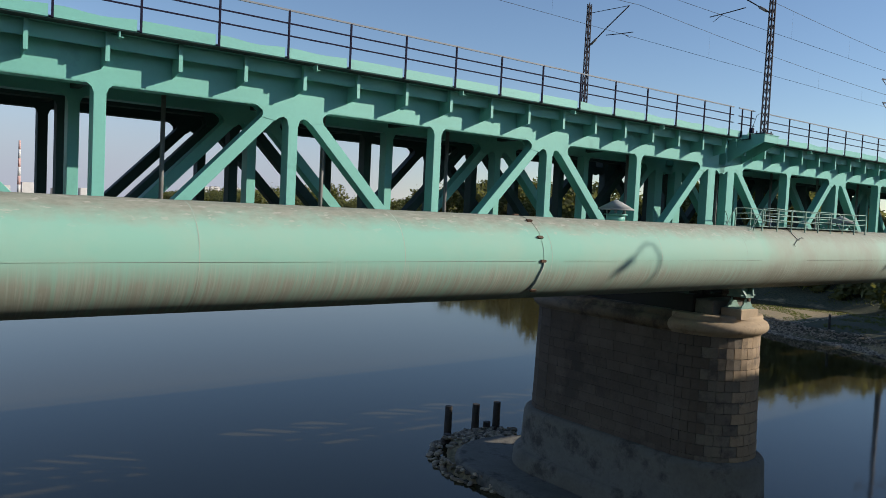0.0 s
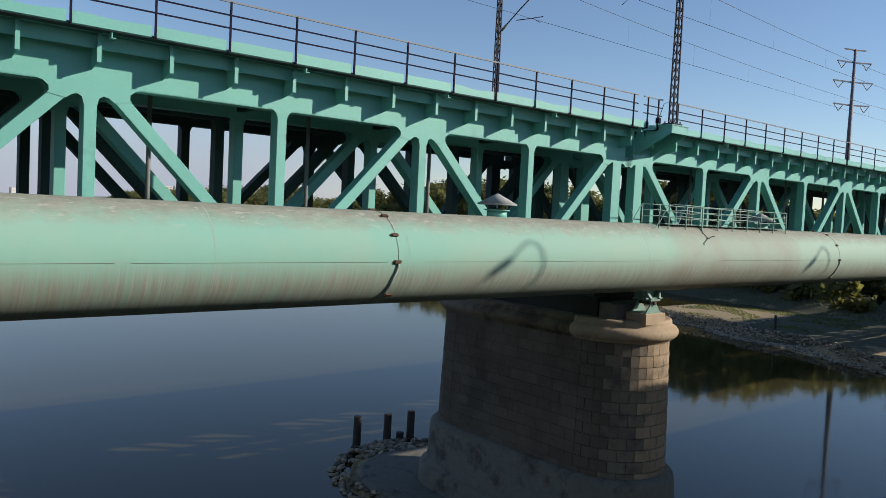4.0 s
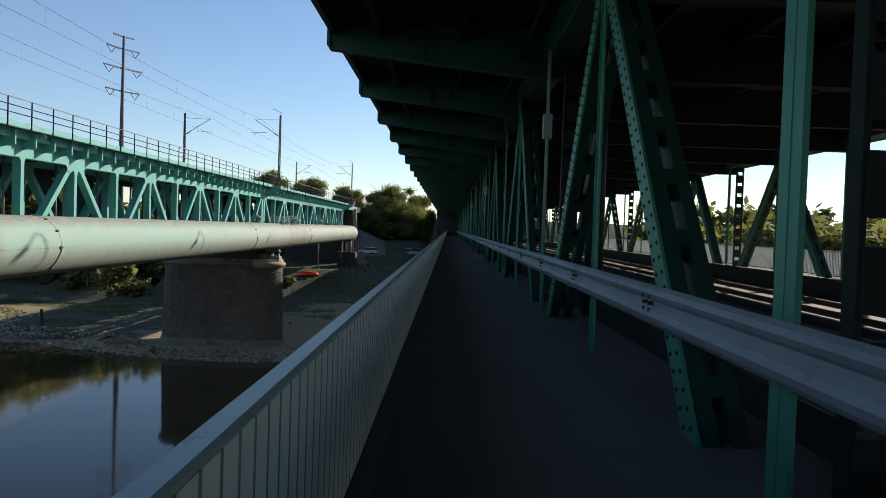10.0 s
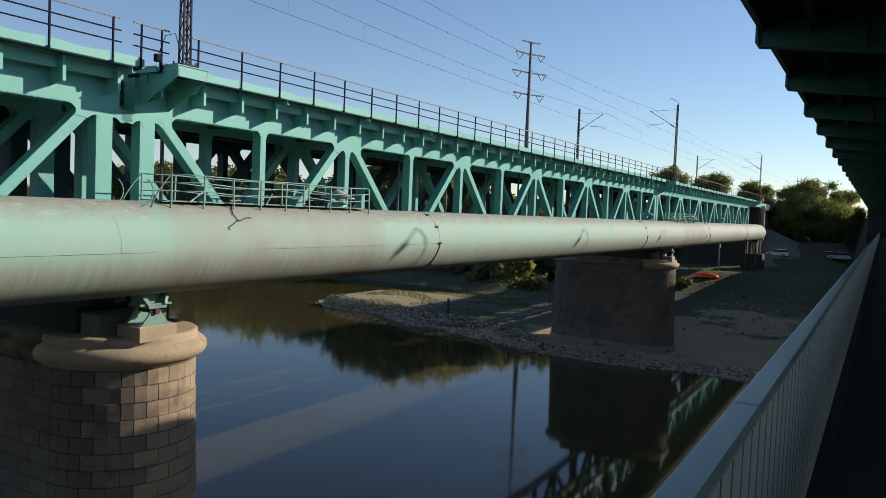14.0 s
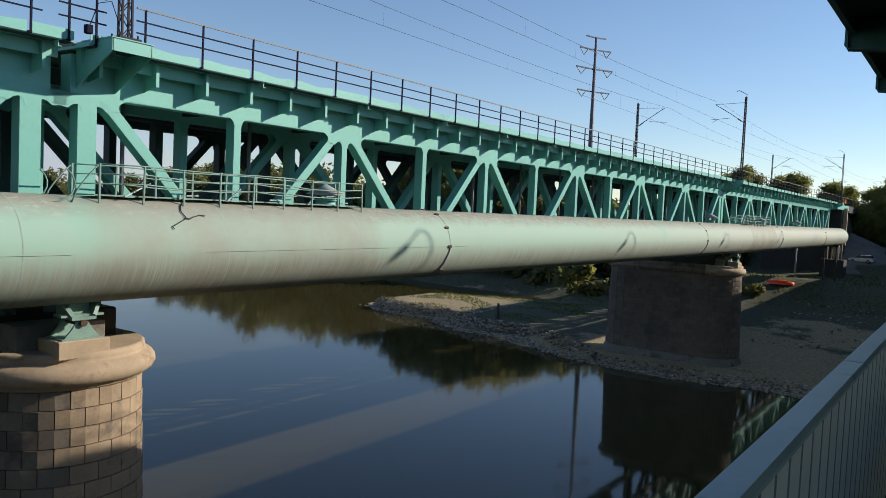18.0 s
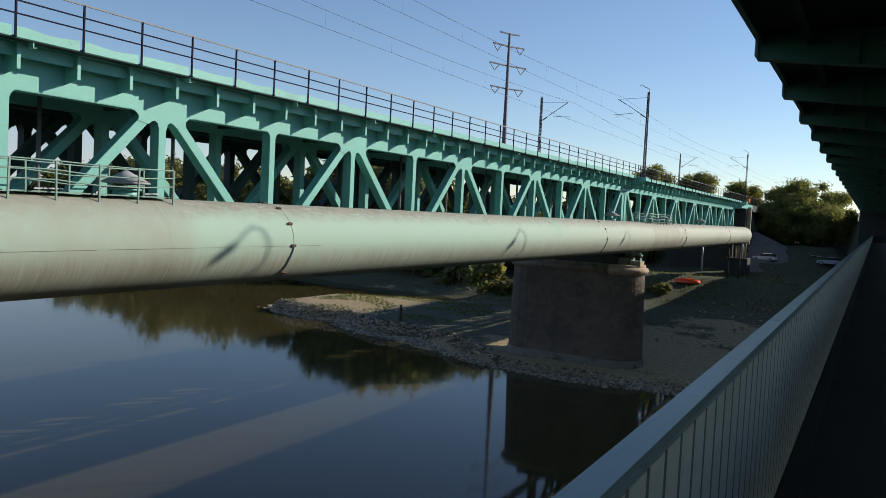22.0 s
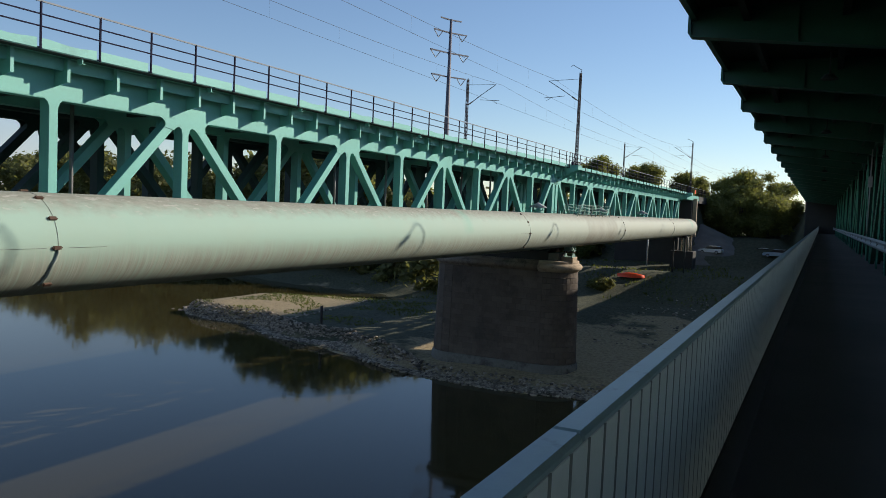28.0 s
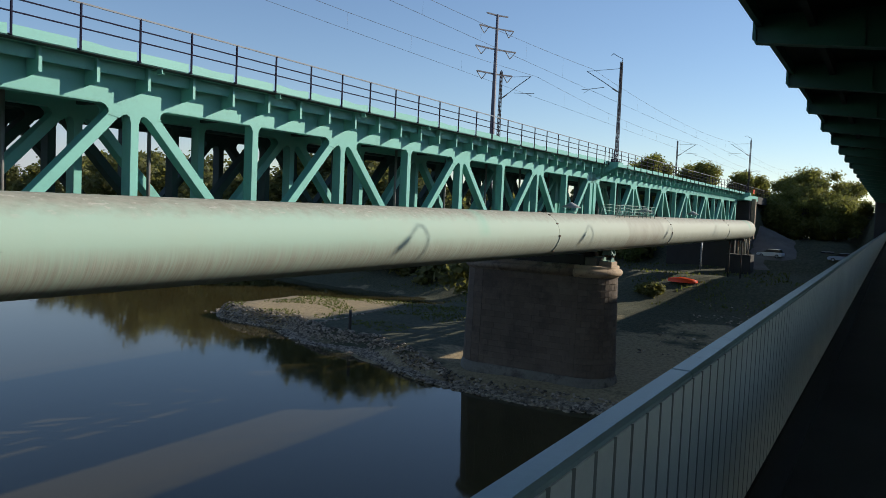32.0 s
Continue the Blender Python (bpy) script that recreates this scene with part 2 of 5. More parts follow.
SHADEBLOCK = island_tones(SHADESTONE, "soot-blackened stone blocks", 0.86, 1.14)


def water_mat():
    m = bpy.data.materials.new("turbid river water")
    m.use_nodes = True
    nt, n = m.node_tree, m.node_tree.nodes
    bsdf = n["Principled BSDF"]
    bsdf.inputs["Base Color"].default_value = (0.048, 0.039, 0.015, 1)
    bsdf.inputs["IOR"].default_value = 1.31
    bsdf.inputs["Roughness"].default_value = 0.055
    geo = n.new("ShaderNodeNewGeometry")
    mp = n.new("ShaderNodeMapping")
    mp.inputs["Scale"].default_value = (1.0, 0.8, 1.0)
    nt.links.new(geo.outputs["Position"], mp.inputs["Vector"])
    waves = n.new("ShaderNodeTexNoise")
    waves.inputs["Scale"].default_value, waves.inputs["Detail"].default_value = 1.6, 1
    nt.links.new(mp.outputs["Vector"], waves.inputs["Vector"])
    patch = n.new("ShaderNodeTexNoise")
    patch.inputs["Scale"].default_value, patch.inputs["Detail"].default_value = 0.045, 4
    nt.links.new(mp.outputs["Vector"], patch.inputs["Vector"])
    r = n.new("ShaderNodeMapRange")
    r.inputs["From Min"].default_value, r.inputs["From Max"].default_value = 0.42, 0.68
    r.inputs["To Min"].default_value, r.inputs["To Max"].default_value = 0.005, 0.013
    nt.links.new(patch.outputs["Fac"], r.inputs["Value"])
    b = n.new("ShaderNodeBump")
    b.inputs["Distance"].default_value = 0.25
    nt.links.new(r.outputs["Result"], b.inputs["Strength"])
    nt.links.new(waves.outputs["Fac"], b.inputs["Height"])
    nt.links.new(b.outputs["Normal"], bsdf.inputs["Normal"])
    return m


WATER = water_mat()


def ground_mat():
    """Bank: grass on flats, sand and gravel by noise."""
    m = bpy.data.materials.new("river bank ground")
    m.use_nodes = True
    nt, n = m.node_tree, m.node_tree.nodes
    bsdf = n["Principled BSDF"]
    geo = n.new("ShaderNodeNewGeometry")

    def ns(scale, detail=5):
        t = n.new("ShaderNodeTexNoise")
        t.inputs["Scale"].default_value, t.inputs["Detail"].default_value, t.inputs["Roughness"].default_value = scale, detail, 0.65
        nt.links.new(geo.outputs["Position"], t.inputs["Vector"])
        return t.outputs["Fac"]

    def ramp(f, lo, hi):
        r = n.new("ShaderNodeMapRange")
        r.inputs["From Min"].default_value, r.inputs["From Max"].default_value = lo, hi
        nt.links.new(f, r.inputs["Value"])
        return r.outputs["Result"]

    def mix(f, a, b):
        x = n.new("ShaderNodeMix")
        x.data_type = "RGBA"
        for s, v in ((x.inputs["Factor"], f), (x.inputs["A"], a), (x.inputs["B"], b)):
            if isinstance(v, tuple):
                s.default_value = (*v, 1)
            else:
                nt.links.new(v, s)
        return x.outputs["Result"]
    soil = mix(ramp(ns(3.0), 0.35, 0.65), (0.22, 0.16, 0.088), (0.38, 0.29, 0.155))
    grass = mix(ramp(ns(2.2), 0.35, 0.65), (0.036, 0.042, 0.017), (0.095, 0.088, 0.046))
    sep = n.new("ShaderNodeSeparateXYZ")
    nt.links.new(geo.outputs["Position"], sep.inputs[0])
    lift = n.new("ShaderNodeMath")           # bare silt by the water, dark turf higher up that also holds the bank's shade
    lift.operation = "MULTIPLY_ADD"
    lift.inputs[1].default_value = -0.085
    nt.links.new(sep.outputs["Z"], lift.inputs[0])
    nt.links.new(ns(0.10), lift.inputs[2])
    inland = n.new("ShaderNodeMath")
    inland.operation = "SUBTRACT"
    nt.links.new(lift.outputs[0], inland.inputs[0])
    # Turf spreads inland; its dark tone also puts the bank's shade into colour.
    far_in = n.new("ShaderNodeMapRange")
    far_in.inputs["From Min"].default_value, far_in.inputs["From Max"].default_value, far_in.inputs["To Max"].default_value = 132, 148, 0.35
    nt.links.new(sep.outputs["X"], far_in.inputs["Value"])
    nt.links.new(far_in.outputs["Result"], inland.inputs[1])
    south = n.new("ShaderNodeMapRange")      # the terrace south of the spit is silty turf, darkened also for shade there
    south.inputs["From Min"].default_value, south.inputs["From Max"].default_value, south.inputs["To Max"].default_value = 60, 54, 0.26
    nt.links.new(sep.outputs["Y"], south.inputs["Value"])
    turf = n.new("ShaderNodeMath")
    turf.operation = "SUBTRACT"
    nt.links.new(inland.outputs[0], turf.inputs[0])
    mud = n.new("ShaderNodeMapRange")        # bare mud again below the bridges
    mud.inputs["From Min"].default_value, mud.inputs["From Max"].default_value, mud.inputs["To Min"].default_value, mud.inputs["To Max"].default_value = 30, 40, 0.02, 1.0
    nt.links.new(sep.outputs["Y"], mud.inputs["Value"])
    green = n.new("ShaderNodeMath")
    green.operation = "MULTIPLY"
    nt.links.new(south.outputs["Result"], green.inputs[0])
    nt.links.new(mud.outputs["Result"], green.inputs[1])
    nt.links.new(green.outputs[0], turf.inputs[1])
    col = mix(ramp(turf.outputs[0], 1.42, 1.50), grass, soil)
    nt.links.new(col, bsdf.inputs["Base Color"])
    bsdf.inputs["Roughness"].default_value = 0.95
    b = n.new("ShaderNodeBump")
    b.inputs["Strength"].default_value, b.inputs["Distance"].default_value = 0.6, 0.15
    nt.links.new(ns(4.0, 8), b.inputs["Height"])
    nt.links.new(b.outputs["Normal"], bsdf.inputs["Normal"])
    return m


GROUND = ground_mat()


def pipe_mat():
    """Sheet-metal casing: mint paint, bare grey weathering along the top and in vertical streaks below, one grimy stretch."""
    m = bpy.data.materials.new("mint painted sheet casing")
    m.use_nodes = True
    nt, n = m.node_tree, m.node_tree.nodes
    bsdf = n["Principled BSDF"]
    geo = n.new("ShaderNodeNewGeometry")
    sep = n.new("ShaderNodeSeparateXYZ")
    nt.links.new(geo.outputs["Position"], sep.inputs[0])

    def ns(scale, vec=(1, 1, 1), detail=5):
        mp = n.new("ShaderNodeMapping")
        mp.inputs["Scale"].default_value = vec
        nt.links.new(geo.outputs["Position"], mp.inputs["Vector"])
        t = n.new("ShaderNodeTexNoise")
        t.inputs["Scale"].default_value, t.inputs["Detail"].default_value, t.inputs["Roughness"].default_value = scale, detail, 0.65
        nt.links.new(mp.outputs["Vector"], t.inputs["Vector"])
        return t.outputs["Fac"]

    def ramp(f, lo, hi, a=0.0, b=1.0):
        r = n.new("ShaderNodeMapRange")
        for s, v in (("From Min", lo), ("From Max", hi), ("To Min", a), ("To Max", b)):
            r.inputs[s].default_value = v
        nt.links.new(f, r.inputs["Value"])
        return r.outputs["Result"]

    def math_(op, a, b):
        x = n.new("ShaderNodeMath")
        x.operation = op
        for s, v in ((x.inputs[0], a), (x.inputs[1], b)):
            if isinstance(v, (int, float)):
                s.default_value = v
            else:
                nt.links.new(v, s)
        return x.outputs[0]

    def mix(f, a, b):
        x = n.new("ShaderNodeMix")
        x.data_type = "RGBA"
        for s, v in ((x.inputs["Factor"], f), (x.inputs["A"], a), (x.inputs["B"], b)):
            if isinstance(v, tuple):
                s.default_value = (*v, 1)
            elif isinstance(v, (int, float)):
                s.default_value = v
            else:
                nt.links.new(v, s)
        return x.outputs["Result"]
    x, z = sep.outputs["X"], sep.outputs["Z"]
    # fresh mint paint west of the first pier, fading to chalky grey-green eastwards
    fresh = ramp(math_("ADD", x, math_("MULTIPLY", ns(0.25), 14.0)), 24, 42, 0.0, 1.0)
    col = mix(fresh, (0.235, 0.445, 0.358), (0.325, 0.445, 0.362))
    col = mix(ramp(ns(0.35, (1, 1, 1), 6), 0.45, 0.75, 0, 0.6), col, (0.335, 0.425, 0.338))
    col = mix(ramp(math_("ADD", x, math_("MULTIPLY", ns(0.3), 16.0)), 72, 116, 0.0, 0.9), col, (0.44, 0.44, 0.365))
    # vertical streaks of worn paint on the lower half
    streak = ns(1.0, (9.0, 0.35, 0.35), 6)
    low = ramp(math_("ADD", z, math_("MULTIPLY", ns(0.9), 0.5)), 0.35, -0.35, 0, 1)
    col = mix(math_("MULTIPLY", low, ramp(streak, 0.36, 0.56, 0.45, 1.0)), col, (0.278, 0.287, 0.231))
    fine_ = ns(1.0, (22.0, 0.5, 0.5), 3)
    col = mix(math_("MULTIPLY", low, ramp(fine_, 0.50, 0.66, 0, 0.42)), col, (0.4, 0.413, 0.348))
    # weathered top
    top = ramp(math_("ADD", z, math_("MULTIPLY", ns(1.4), 0.7)), 1.25, 1.75, 0, 0.9)
    col = mix(top, col, mix(ramp(ns(2.5, (1, 2, 2), 6), 0.35, 0.65), (0.252, 0.239, 0.191), (0.348, 0.326, 0.27)))
    # pale scuffs on the crown
    scuff = ramp(ns(1.0, (2.2, 5.0, 5.0), 3), 0.60, 0.66, 0, 0.75)
    col = mix(math_("MULTIPLY", scuff, ramp(z, 0.75, 1.35)), col, (0.479, 0.452, 0.392))
    # greener patches where the paint held
    patch = ramp(ns(0.16, (1, 0.2, 0.2), 3), 0.60, 0.70, 0, 0.6)
    col = mix(math_("MULTIPLY", patch, ramp(z, 0.0, 0.35)), col, (0.217, 0.435, 0.335))
    # grimy stretch beside the piers
    def band(lo, hi, soft):
        xx = math_("ADD", x, math_("MULTIPLY", ns(0.8), 0.8))
        return math_("MULTIPLY", ramp(xx, lo - soft, lo + soft), ramp(xx, hi + soft, hi - soft))
    grime = math_("ADD", band(32.9, 44.6, 0.3), band(104.0, 115.4, 0.3))
    grime = math_("MULTIPLY", grime, ramp(ns(0.55, (1, 1, 1), 7), 0.25, 0.75, 0.15, 0.85))
    col = mix(grime, col, mix(low, (0.30, 0.285, 0.232), (0.215, 0.193, 0.150)))
    scratch = ramp(ns(1.0, (26.0, 0.5, 0.5), 3), 0.54, 0.64, 0, 0.5)
    col = mix(math_("MULTIPLY", math_("MULTIPLY", low, ramp(ns(0.4), 0.40, 0.55)), scratch), col, (0.435, 0.418, 0.348))
    nt.links.new(col, bsdf.inputs["Base Color"])
    bsdf.inputs["Roughness"].default_value = 0.75
    bsdf.inputs["Specular IOR Level"].default_value = 0.3
    b = n.new("ShaderNodeBump")
    b.inputs["Strength"].default_value, b.inputs["Distance"].default_value = 0.2, 0.02
    nt.links.new(ns(1.2, (1, 1, 1), 6), b.inputs["Height"])
    nt.links.new(b.outputs["Normal"], bsdf.inputs["Normal"])
    return m


PIPE = pipe_mat()


# ---- building helpers ----
def T(x=0, y=0, z=0):
    return Matrix.Translation((x, y, z))


def box(bm, x0, x1, y0, y1, z0, z1, bevel=0.0):
    r = bmesh.ops.create_cube(bm, size=1, matrix=T((x0 + x1) / 2, (y0 + y1) / 2, (z0 + z1) / 2) @ Matrix.Diagonal((x1 - x0, y1 - y0, z1 - z0, 1)))
    if bevel:
        edges = {e for v in r["verts"] for e in v.link_edges}
        bmesh.ops.bevel(bm, geom=list(edges), offset=bevel, segments=1, affect="EDGES")
    return bm


def bar(bm, a, b, w, h, up=(0, 1, 0)):
    """A rectangular bar from a to b; w across, h along up."""
    a, b = Vector(a), Vector(b)
    d = (b - a).normalized()
    u = Vector(up)
    u = (u - d * u.dot(d)).normalized()
    s = d.cross(u)
    vs = [bm.verts.new(p + s * (i * w / 2) + u * (j * h / 2)) for p in (a, b) for i, j in ((-1, -1), (1, -1), (1, 1), (-1, 1))]
    for f in ((3, 2, 1, 0), (4, 5, 6, 7), (0, 1, 5, 4), (1, 2, 6, 5), (2, 3, 7, 6), (3, 0, 4, 7)):
        bm.faces.new([vs[i] for i in f])
    return bm


def rod(bm, a, b, r, r2=None, n=8, caps=True):
    a, b = Vector(a), Vector(b)
    d = (b - a)
    q = d.to_track_quat("Z", "Y").to_matrix()
    r2 = r if r2 is None else r2
    rings = []
    for p, rr in ((a, r), (b, r2)):
        rings.append([bm.verts.new(p + q @ Vector((math.cos(2 * math.pi * i / n) * rr, math.sin(2 * math.pi * i / n) * rr, 0))) for i in range(n)])
    for i in range(n):
        f = bm.faces.new((rings[0][i], rings[0][(i + 1) % n], rings[1][(i + 1) % n], rings[1][i]))
        f.smooth = n > 6
    if caps:
        bm.faces.new(rings[0][::-1])
        bm.faces.new(rings[1])
    return bm


def tube(bm, pts, r, n=6):
    """A bent round bar along points."""
    pts = [Vector(p) for p in pts]
    rings = []
    for i, p in enumerate(pts):
        d = (pts[min(i + 1, len(pts) - 1)] - pts[max(i - 1, 0)]).normalized()
        q = d.to_track_quat("Z", "Y").to_matrix()
        rings.append([bm.verts.new(p + q @ Vector((math.cos(2 * math.pi * k / n) * r, math.sin(2 * math.pi * k / n) * r, 0))) for k in range(n)])
    for a, b in zip(rings, rings[1:]):
        off = min(range(n), key=lambda o: sum((a[k].co - b[(k + o) % n].co).length for k in range(n)))
        for k in range(n):
            f = bm.faces.new((a[k], a[(k + 1) % n], b[(k + 1 + off) % n], b[(k + off) % n]))
            f.smooth = True
    bm.faces.new(rings[0][::-1])
    bm.faces.new(rings[-1])
    return bm


def plate(bm, outline, y0, y1, axis="y"):
    """A flat plate: an outline in x,z (or y,z, or x,y) given a thickness along the axis."""
    def at(p, t):
        return {"y": (p[0], t, p[1]), "x": (t, p[0], p[1]), "z": (p[0], p[1], t)}[axis]
    a = [bm.verts.new(at(p, y0)) for p in outline]
    b = [bm.verts.new(at(p, y1)) for p in outline]
    faces = [bm.faces.new(a), bm.faces.new(b[::-1])]
    for i in range(len(a)):
        j = (i + 1) % len(a)
        faces.append(bm.faces.new((a[j], a[i], b[i], b[j])))
    return bm


def mesh_of(name, bm, material):
    bmesh.ops.recalc_face_normals(bm, faces=bm.faces[:])
    me = bpy.data.meshes.new(name)
    bm.to_mesh(me)
    bm.free()
    me.materials.append(material)
    return me


def put(name, me, parent, m=None, label=""):
    ob = new(name, me)
    ob.parent = parent
    if m is not None:
        ob.matrix_basis = m
    if label:
        tagged(ob, label)
    return ob


def part(name, bm, material, parent, label="", m=None):
    return put(name, mesh_of(name, bm, material), parent, m, label)


def thing(name, m, label, category, group="", kind=""):
    ob = new(name)
    ob.empty_display_size = 0.3
    ob.matrix_basis = m
    return tagged(ob, label, category, group, kind)


def solid(name, bm, material, label, category, group="", kind="", m=None):
    ob = new(name, mesh_of(name, bm, material))
    if m is not None:
        ob.matrix_basis = m
    return tagged(ob, label, category, group, kind)


B = bmesh.new

# ---- large structure ----
ZW = -14.1                       # river level
PANEL = 5.72                     # truss panel
SPANS = (-36.33, 34.00, 103.60)  # west ends of the railway spans
PIERS = (-37.1, 33.25, 103.6)


def lerp_list(v, pts):
    for (a, b), (c, d) in zip(pts, pts[1:]):
        if v <= c:
            t = max(0.0, (v - a) / (c - a))
            return b + (d - b) * t
    return pts[-1][1]


SHORE = [(-900, 190), (-200, 125), (-60, 100), (0, 97), (10.6, 96.8), (15, 98.0), (24, 96.4), (31, 96.8), (37, 98.6), (47, 103.0), (55.5, 104.0), (60, 148), (90, 152), (200, 178), (600, 270), (2500, 700)]


SPIT = [(20, 97.5), (31, 97.5), (37, 99.6), (47, 104.6), (54, 105.0), (62, 109.2), (69, 108.9), (75, 110.6), (80, 115)]


def smooth(a, b, x):
    t = min(1.0, max(0.0, (x - a) / (b - a)))
    return t * t * (3 - 2 * t)


def ground_z(x, y):
    """Height of the river bed, the east bank, the gravel spit and the railway embankment."""
    s = lerp_list(y, SHORE) + 1.2 * noise.noise((x * 0.05, y * 0.12, 0))
    d = x - s
    h = ZW - 2.5 + 2.5 * smooth(-14, 0, d)
    if d > 0:
        flat = 1 - 0.9 * smooth(33, 41, y) * smooth(63, 58, y) * smooth(62, 44, d)
        h = ZW + 1.1 * smooth(0, 5, d) + 2.0 * flat * smooth(8, 50, d) + (2.6 * smooth(2, 16, d) * smooth(57, 64, y)) + 3.6 * smooth(46, 66, d) + 3.0 * smooth(66, 110, d)
    # low grassy spit running out from the bank
    w = x - lerp_list(y, SPIT) + 2.3
    spit = min(smooth(0, 4.0, w), smooth(0, 5.0, 80 - y + (x - 112) * 0.02), smooth(0, 6, 138 - x + (60 - y) * 0.40), smooth(20, 40, y))
    h = max(h, ZW - 2.5 + 4.1 * spit + 0.1 * noise.noise((x * 0.3, y * 0.3, 2)))
    # gravel apron round the first pier
    a = ((x - 32.4) / 5.7) ** 2 + ((y - 34.0) / 6.4) ** 2
    h = max(h, ZW - 2.5 + 2.95 * smooth(1.35, 0.85, a))
    # embankment that carries the railway and the road on from the bridge ends
    e = smooth(176, 196, x - 0.4 * abs(min(0, y + 22)) - 0.9 * max(0, y - 34) - 60 * smooth(3.0, 7.0, y) * smooth(22.0, 17.5, y))
    e = max(e, 0.35 * smooth(178, 192, x) * smooth(3.0, 7.0, y) * smooth(22.0, 17.5, y))
    h = h + e * max(0.0, 4.2 - h)
    # terrace below the embankment
    h = max(h, h + (-4.75 - h) * smooth(176, 182, x) * smooth(5, 8, y) * smooth(23, 20, y)) if h < -4.75 else h
    # west bank, far behind
    w2 = -170 - x
    if w2 > 0:
        h = max(h, ZW + 3.0 * smooth(0, 14, w2))
    if d > -1:
        h += 0.25 * noise.noise((x * 0.2, y * 0.2, 5)) + 0.10 * noise.noise((x * 0.9, y * 0.9, 6))
    return h


def build_ground():
    xs = [-3500, -1500, -700, -400, -250, -190, -170, -150] + [-120 + 15 * i for i in range(9)] + [15 + 2.0 * i for i in range(20)] + [56 + 6 * i for i in range(6)] + [90 + 1.6 * i for i in range(50)] + [171 + 3 * i for i in range(14)] + [220, 240, 270, 320, 400, 520, 700, 1000, 1600, 3500]
    ys = [-3500, -1500, -700, -350, -200, -130, -90, -60, -42, -30, -20, -12, -6] + [0 + 2.2 * i for i in range(42)] + [96, 102, 110, 120, 135, 155, 180, 220, 280, 360, 480, 650, 900, 1300, 2000, 3500]
    verts = [(x, y, ground_z(x, y)) for y in ys for x in xs]
    n = len(xs)
    faces = [(j * n + i, j * n + i + 1, (j + 1) * n + i + 1, (j + 1) * n + i) for j in range(len(ys) - 1) for i in range(n - 1)]
    me = bpy.data.meshes.new("ground")
    me.from_pydata(verts, [], faces)
    me.materials.append(GROUND)
    for p in me.polygons:
        p.use_smooth = True
    tagged(new("ground", me), "grassy and gravelly river bank with a sandy spit", "ground", kind="structure")


build_ground()
bm = B()
vs = [bm.verts.new(p) for p in ((-3500, -3500, ZW), (3500, -3500, ZW), (3500, 3500, ZW), (-3500, 3500, ZW))]
bm.faces.new(vs)
solid("water", bm, WATER, "calm dark blue river water with faint ripples", "water", kind="structure")


# ---- railway bridge ----
TRUSS_Y = (22.05, 25.2, 26.8, 30.1)     # front face of each truss plane
SOFFIT, TOPZ = 4.58, 5.74
DECK_EDGE, DECK_FAR = 20.9, 31.9
BRACKET_Y = 21.37                       # outer end of the footway brackets
RAIL_STEP = 2.10
RAIL_X = (-35.5, 35.12, 104.66)         # first railing post of each span


def gusset_outline():
    half = [(1.45, SOFFIT + 0.02), (1.18, SOFFIT - 0.05), (1.04, SOFFIT - 0.17), (1.03, SOFFIT - 0.30), (1.08, SOFFIT - 0.36),
            (0.62, SOFFIT - 0.44), (0.48, SOFFIT - 0.33), (0.34, SOFFIT - 0.29), (0.22, SOFFIT - 0.36), (0.17, SOFFIT - 0.55)]
    return [(-x, z) for x, z in half] + half[::-1]


def truss_meshes(GREEN):
    out = {}
    bm = B()            # upright: a welded box section
    box(bm, -0.165, 0.165, 0.0, 0.46, -0.9, SOFFIT, 0.012)
    out["post"] = mesh_of("post", bm, GREEN)
    bm = B()            # broad end upright beside a span joint
    box(bm, -0.31, 0.31, 0.0, 0.46, -0.9, SOFFIT, 0.012)
    out["end_post"] = mesh_of("end_post", bm, GREEN)
    for name, s in (("diagonal", 1), ("diagonal_back", -1)):
        bm = B()
        a, b = (s * 0.42, 0, SOFFIT + 0.05), (s * 5.45, 0, -0.55)
        bar(bm, (a[0], 0.235, a[2]), (b[0], 0.235, b[2]), 0.36, 0.446)
        bmesh.ops.bevel(bm, geom=bm.edges[:], offset=0.012, segments=1, affect="EDGES")
        out[name] = mesh_of("diagonal", bm, GREEN)
    bm = B()
    plate(bm, gusset_outline(), -0.005, 0.05)
    plate(bm, gusset_outline(), 0.42, 0.47)
    out["gusset"] = mesh_of("gusset", bm, GREEN)
    bm = B()            # head plate of a plain upright, with rounded corners
    half = [(0.44, SOFFIT + 0.02), (0.31, SOFFIT - 0.03), (0.22, SOFFIT - 0.11), (0.168, SOFFIT - 0.24)]
    plate(bm, [(-a, b) for a, b in half] + half[::-1], -0.004, 0.05)
    out["head"] = mesh_of("head_plate", bm, GREEN)
    bm = B()            # cantilever bracket under the footway: a web plate with an end flange
    plate(bm, [(BRACKET_Y, 5.85), (22.05, 5.85), (22.05, 4.96), (BRACKET_Y, 5.10)], -0.012, 0.012, "x")
    box(bm, -0.055, 0.055, BRACKET_Y - 0.022, BRACKET_Y, 5.085, 5.85)
    out["bracket"] = mesh_of("bracket", bm, GREEN)
    return out


# The rear planes' set has the shade under the deck in its colour.
TM_FRONT, TM_REAR = truss_meshes(GREEN), truss_meshes(SHADEGREEN)


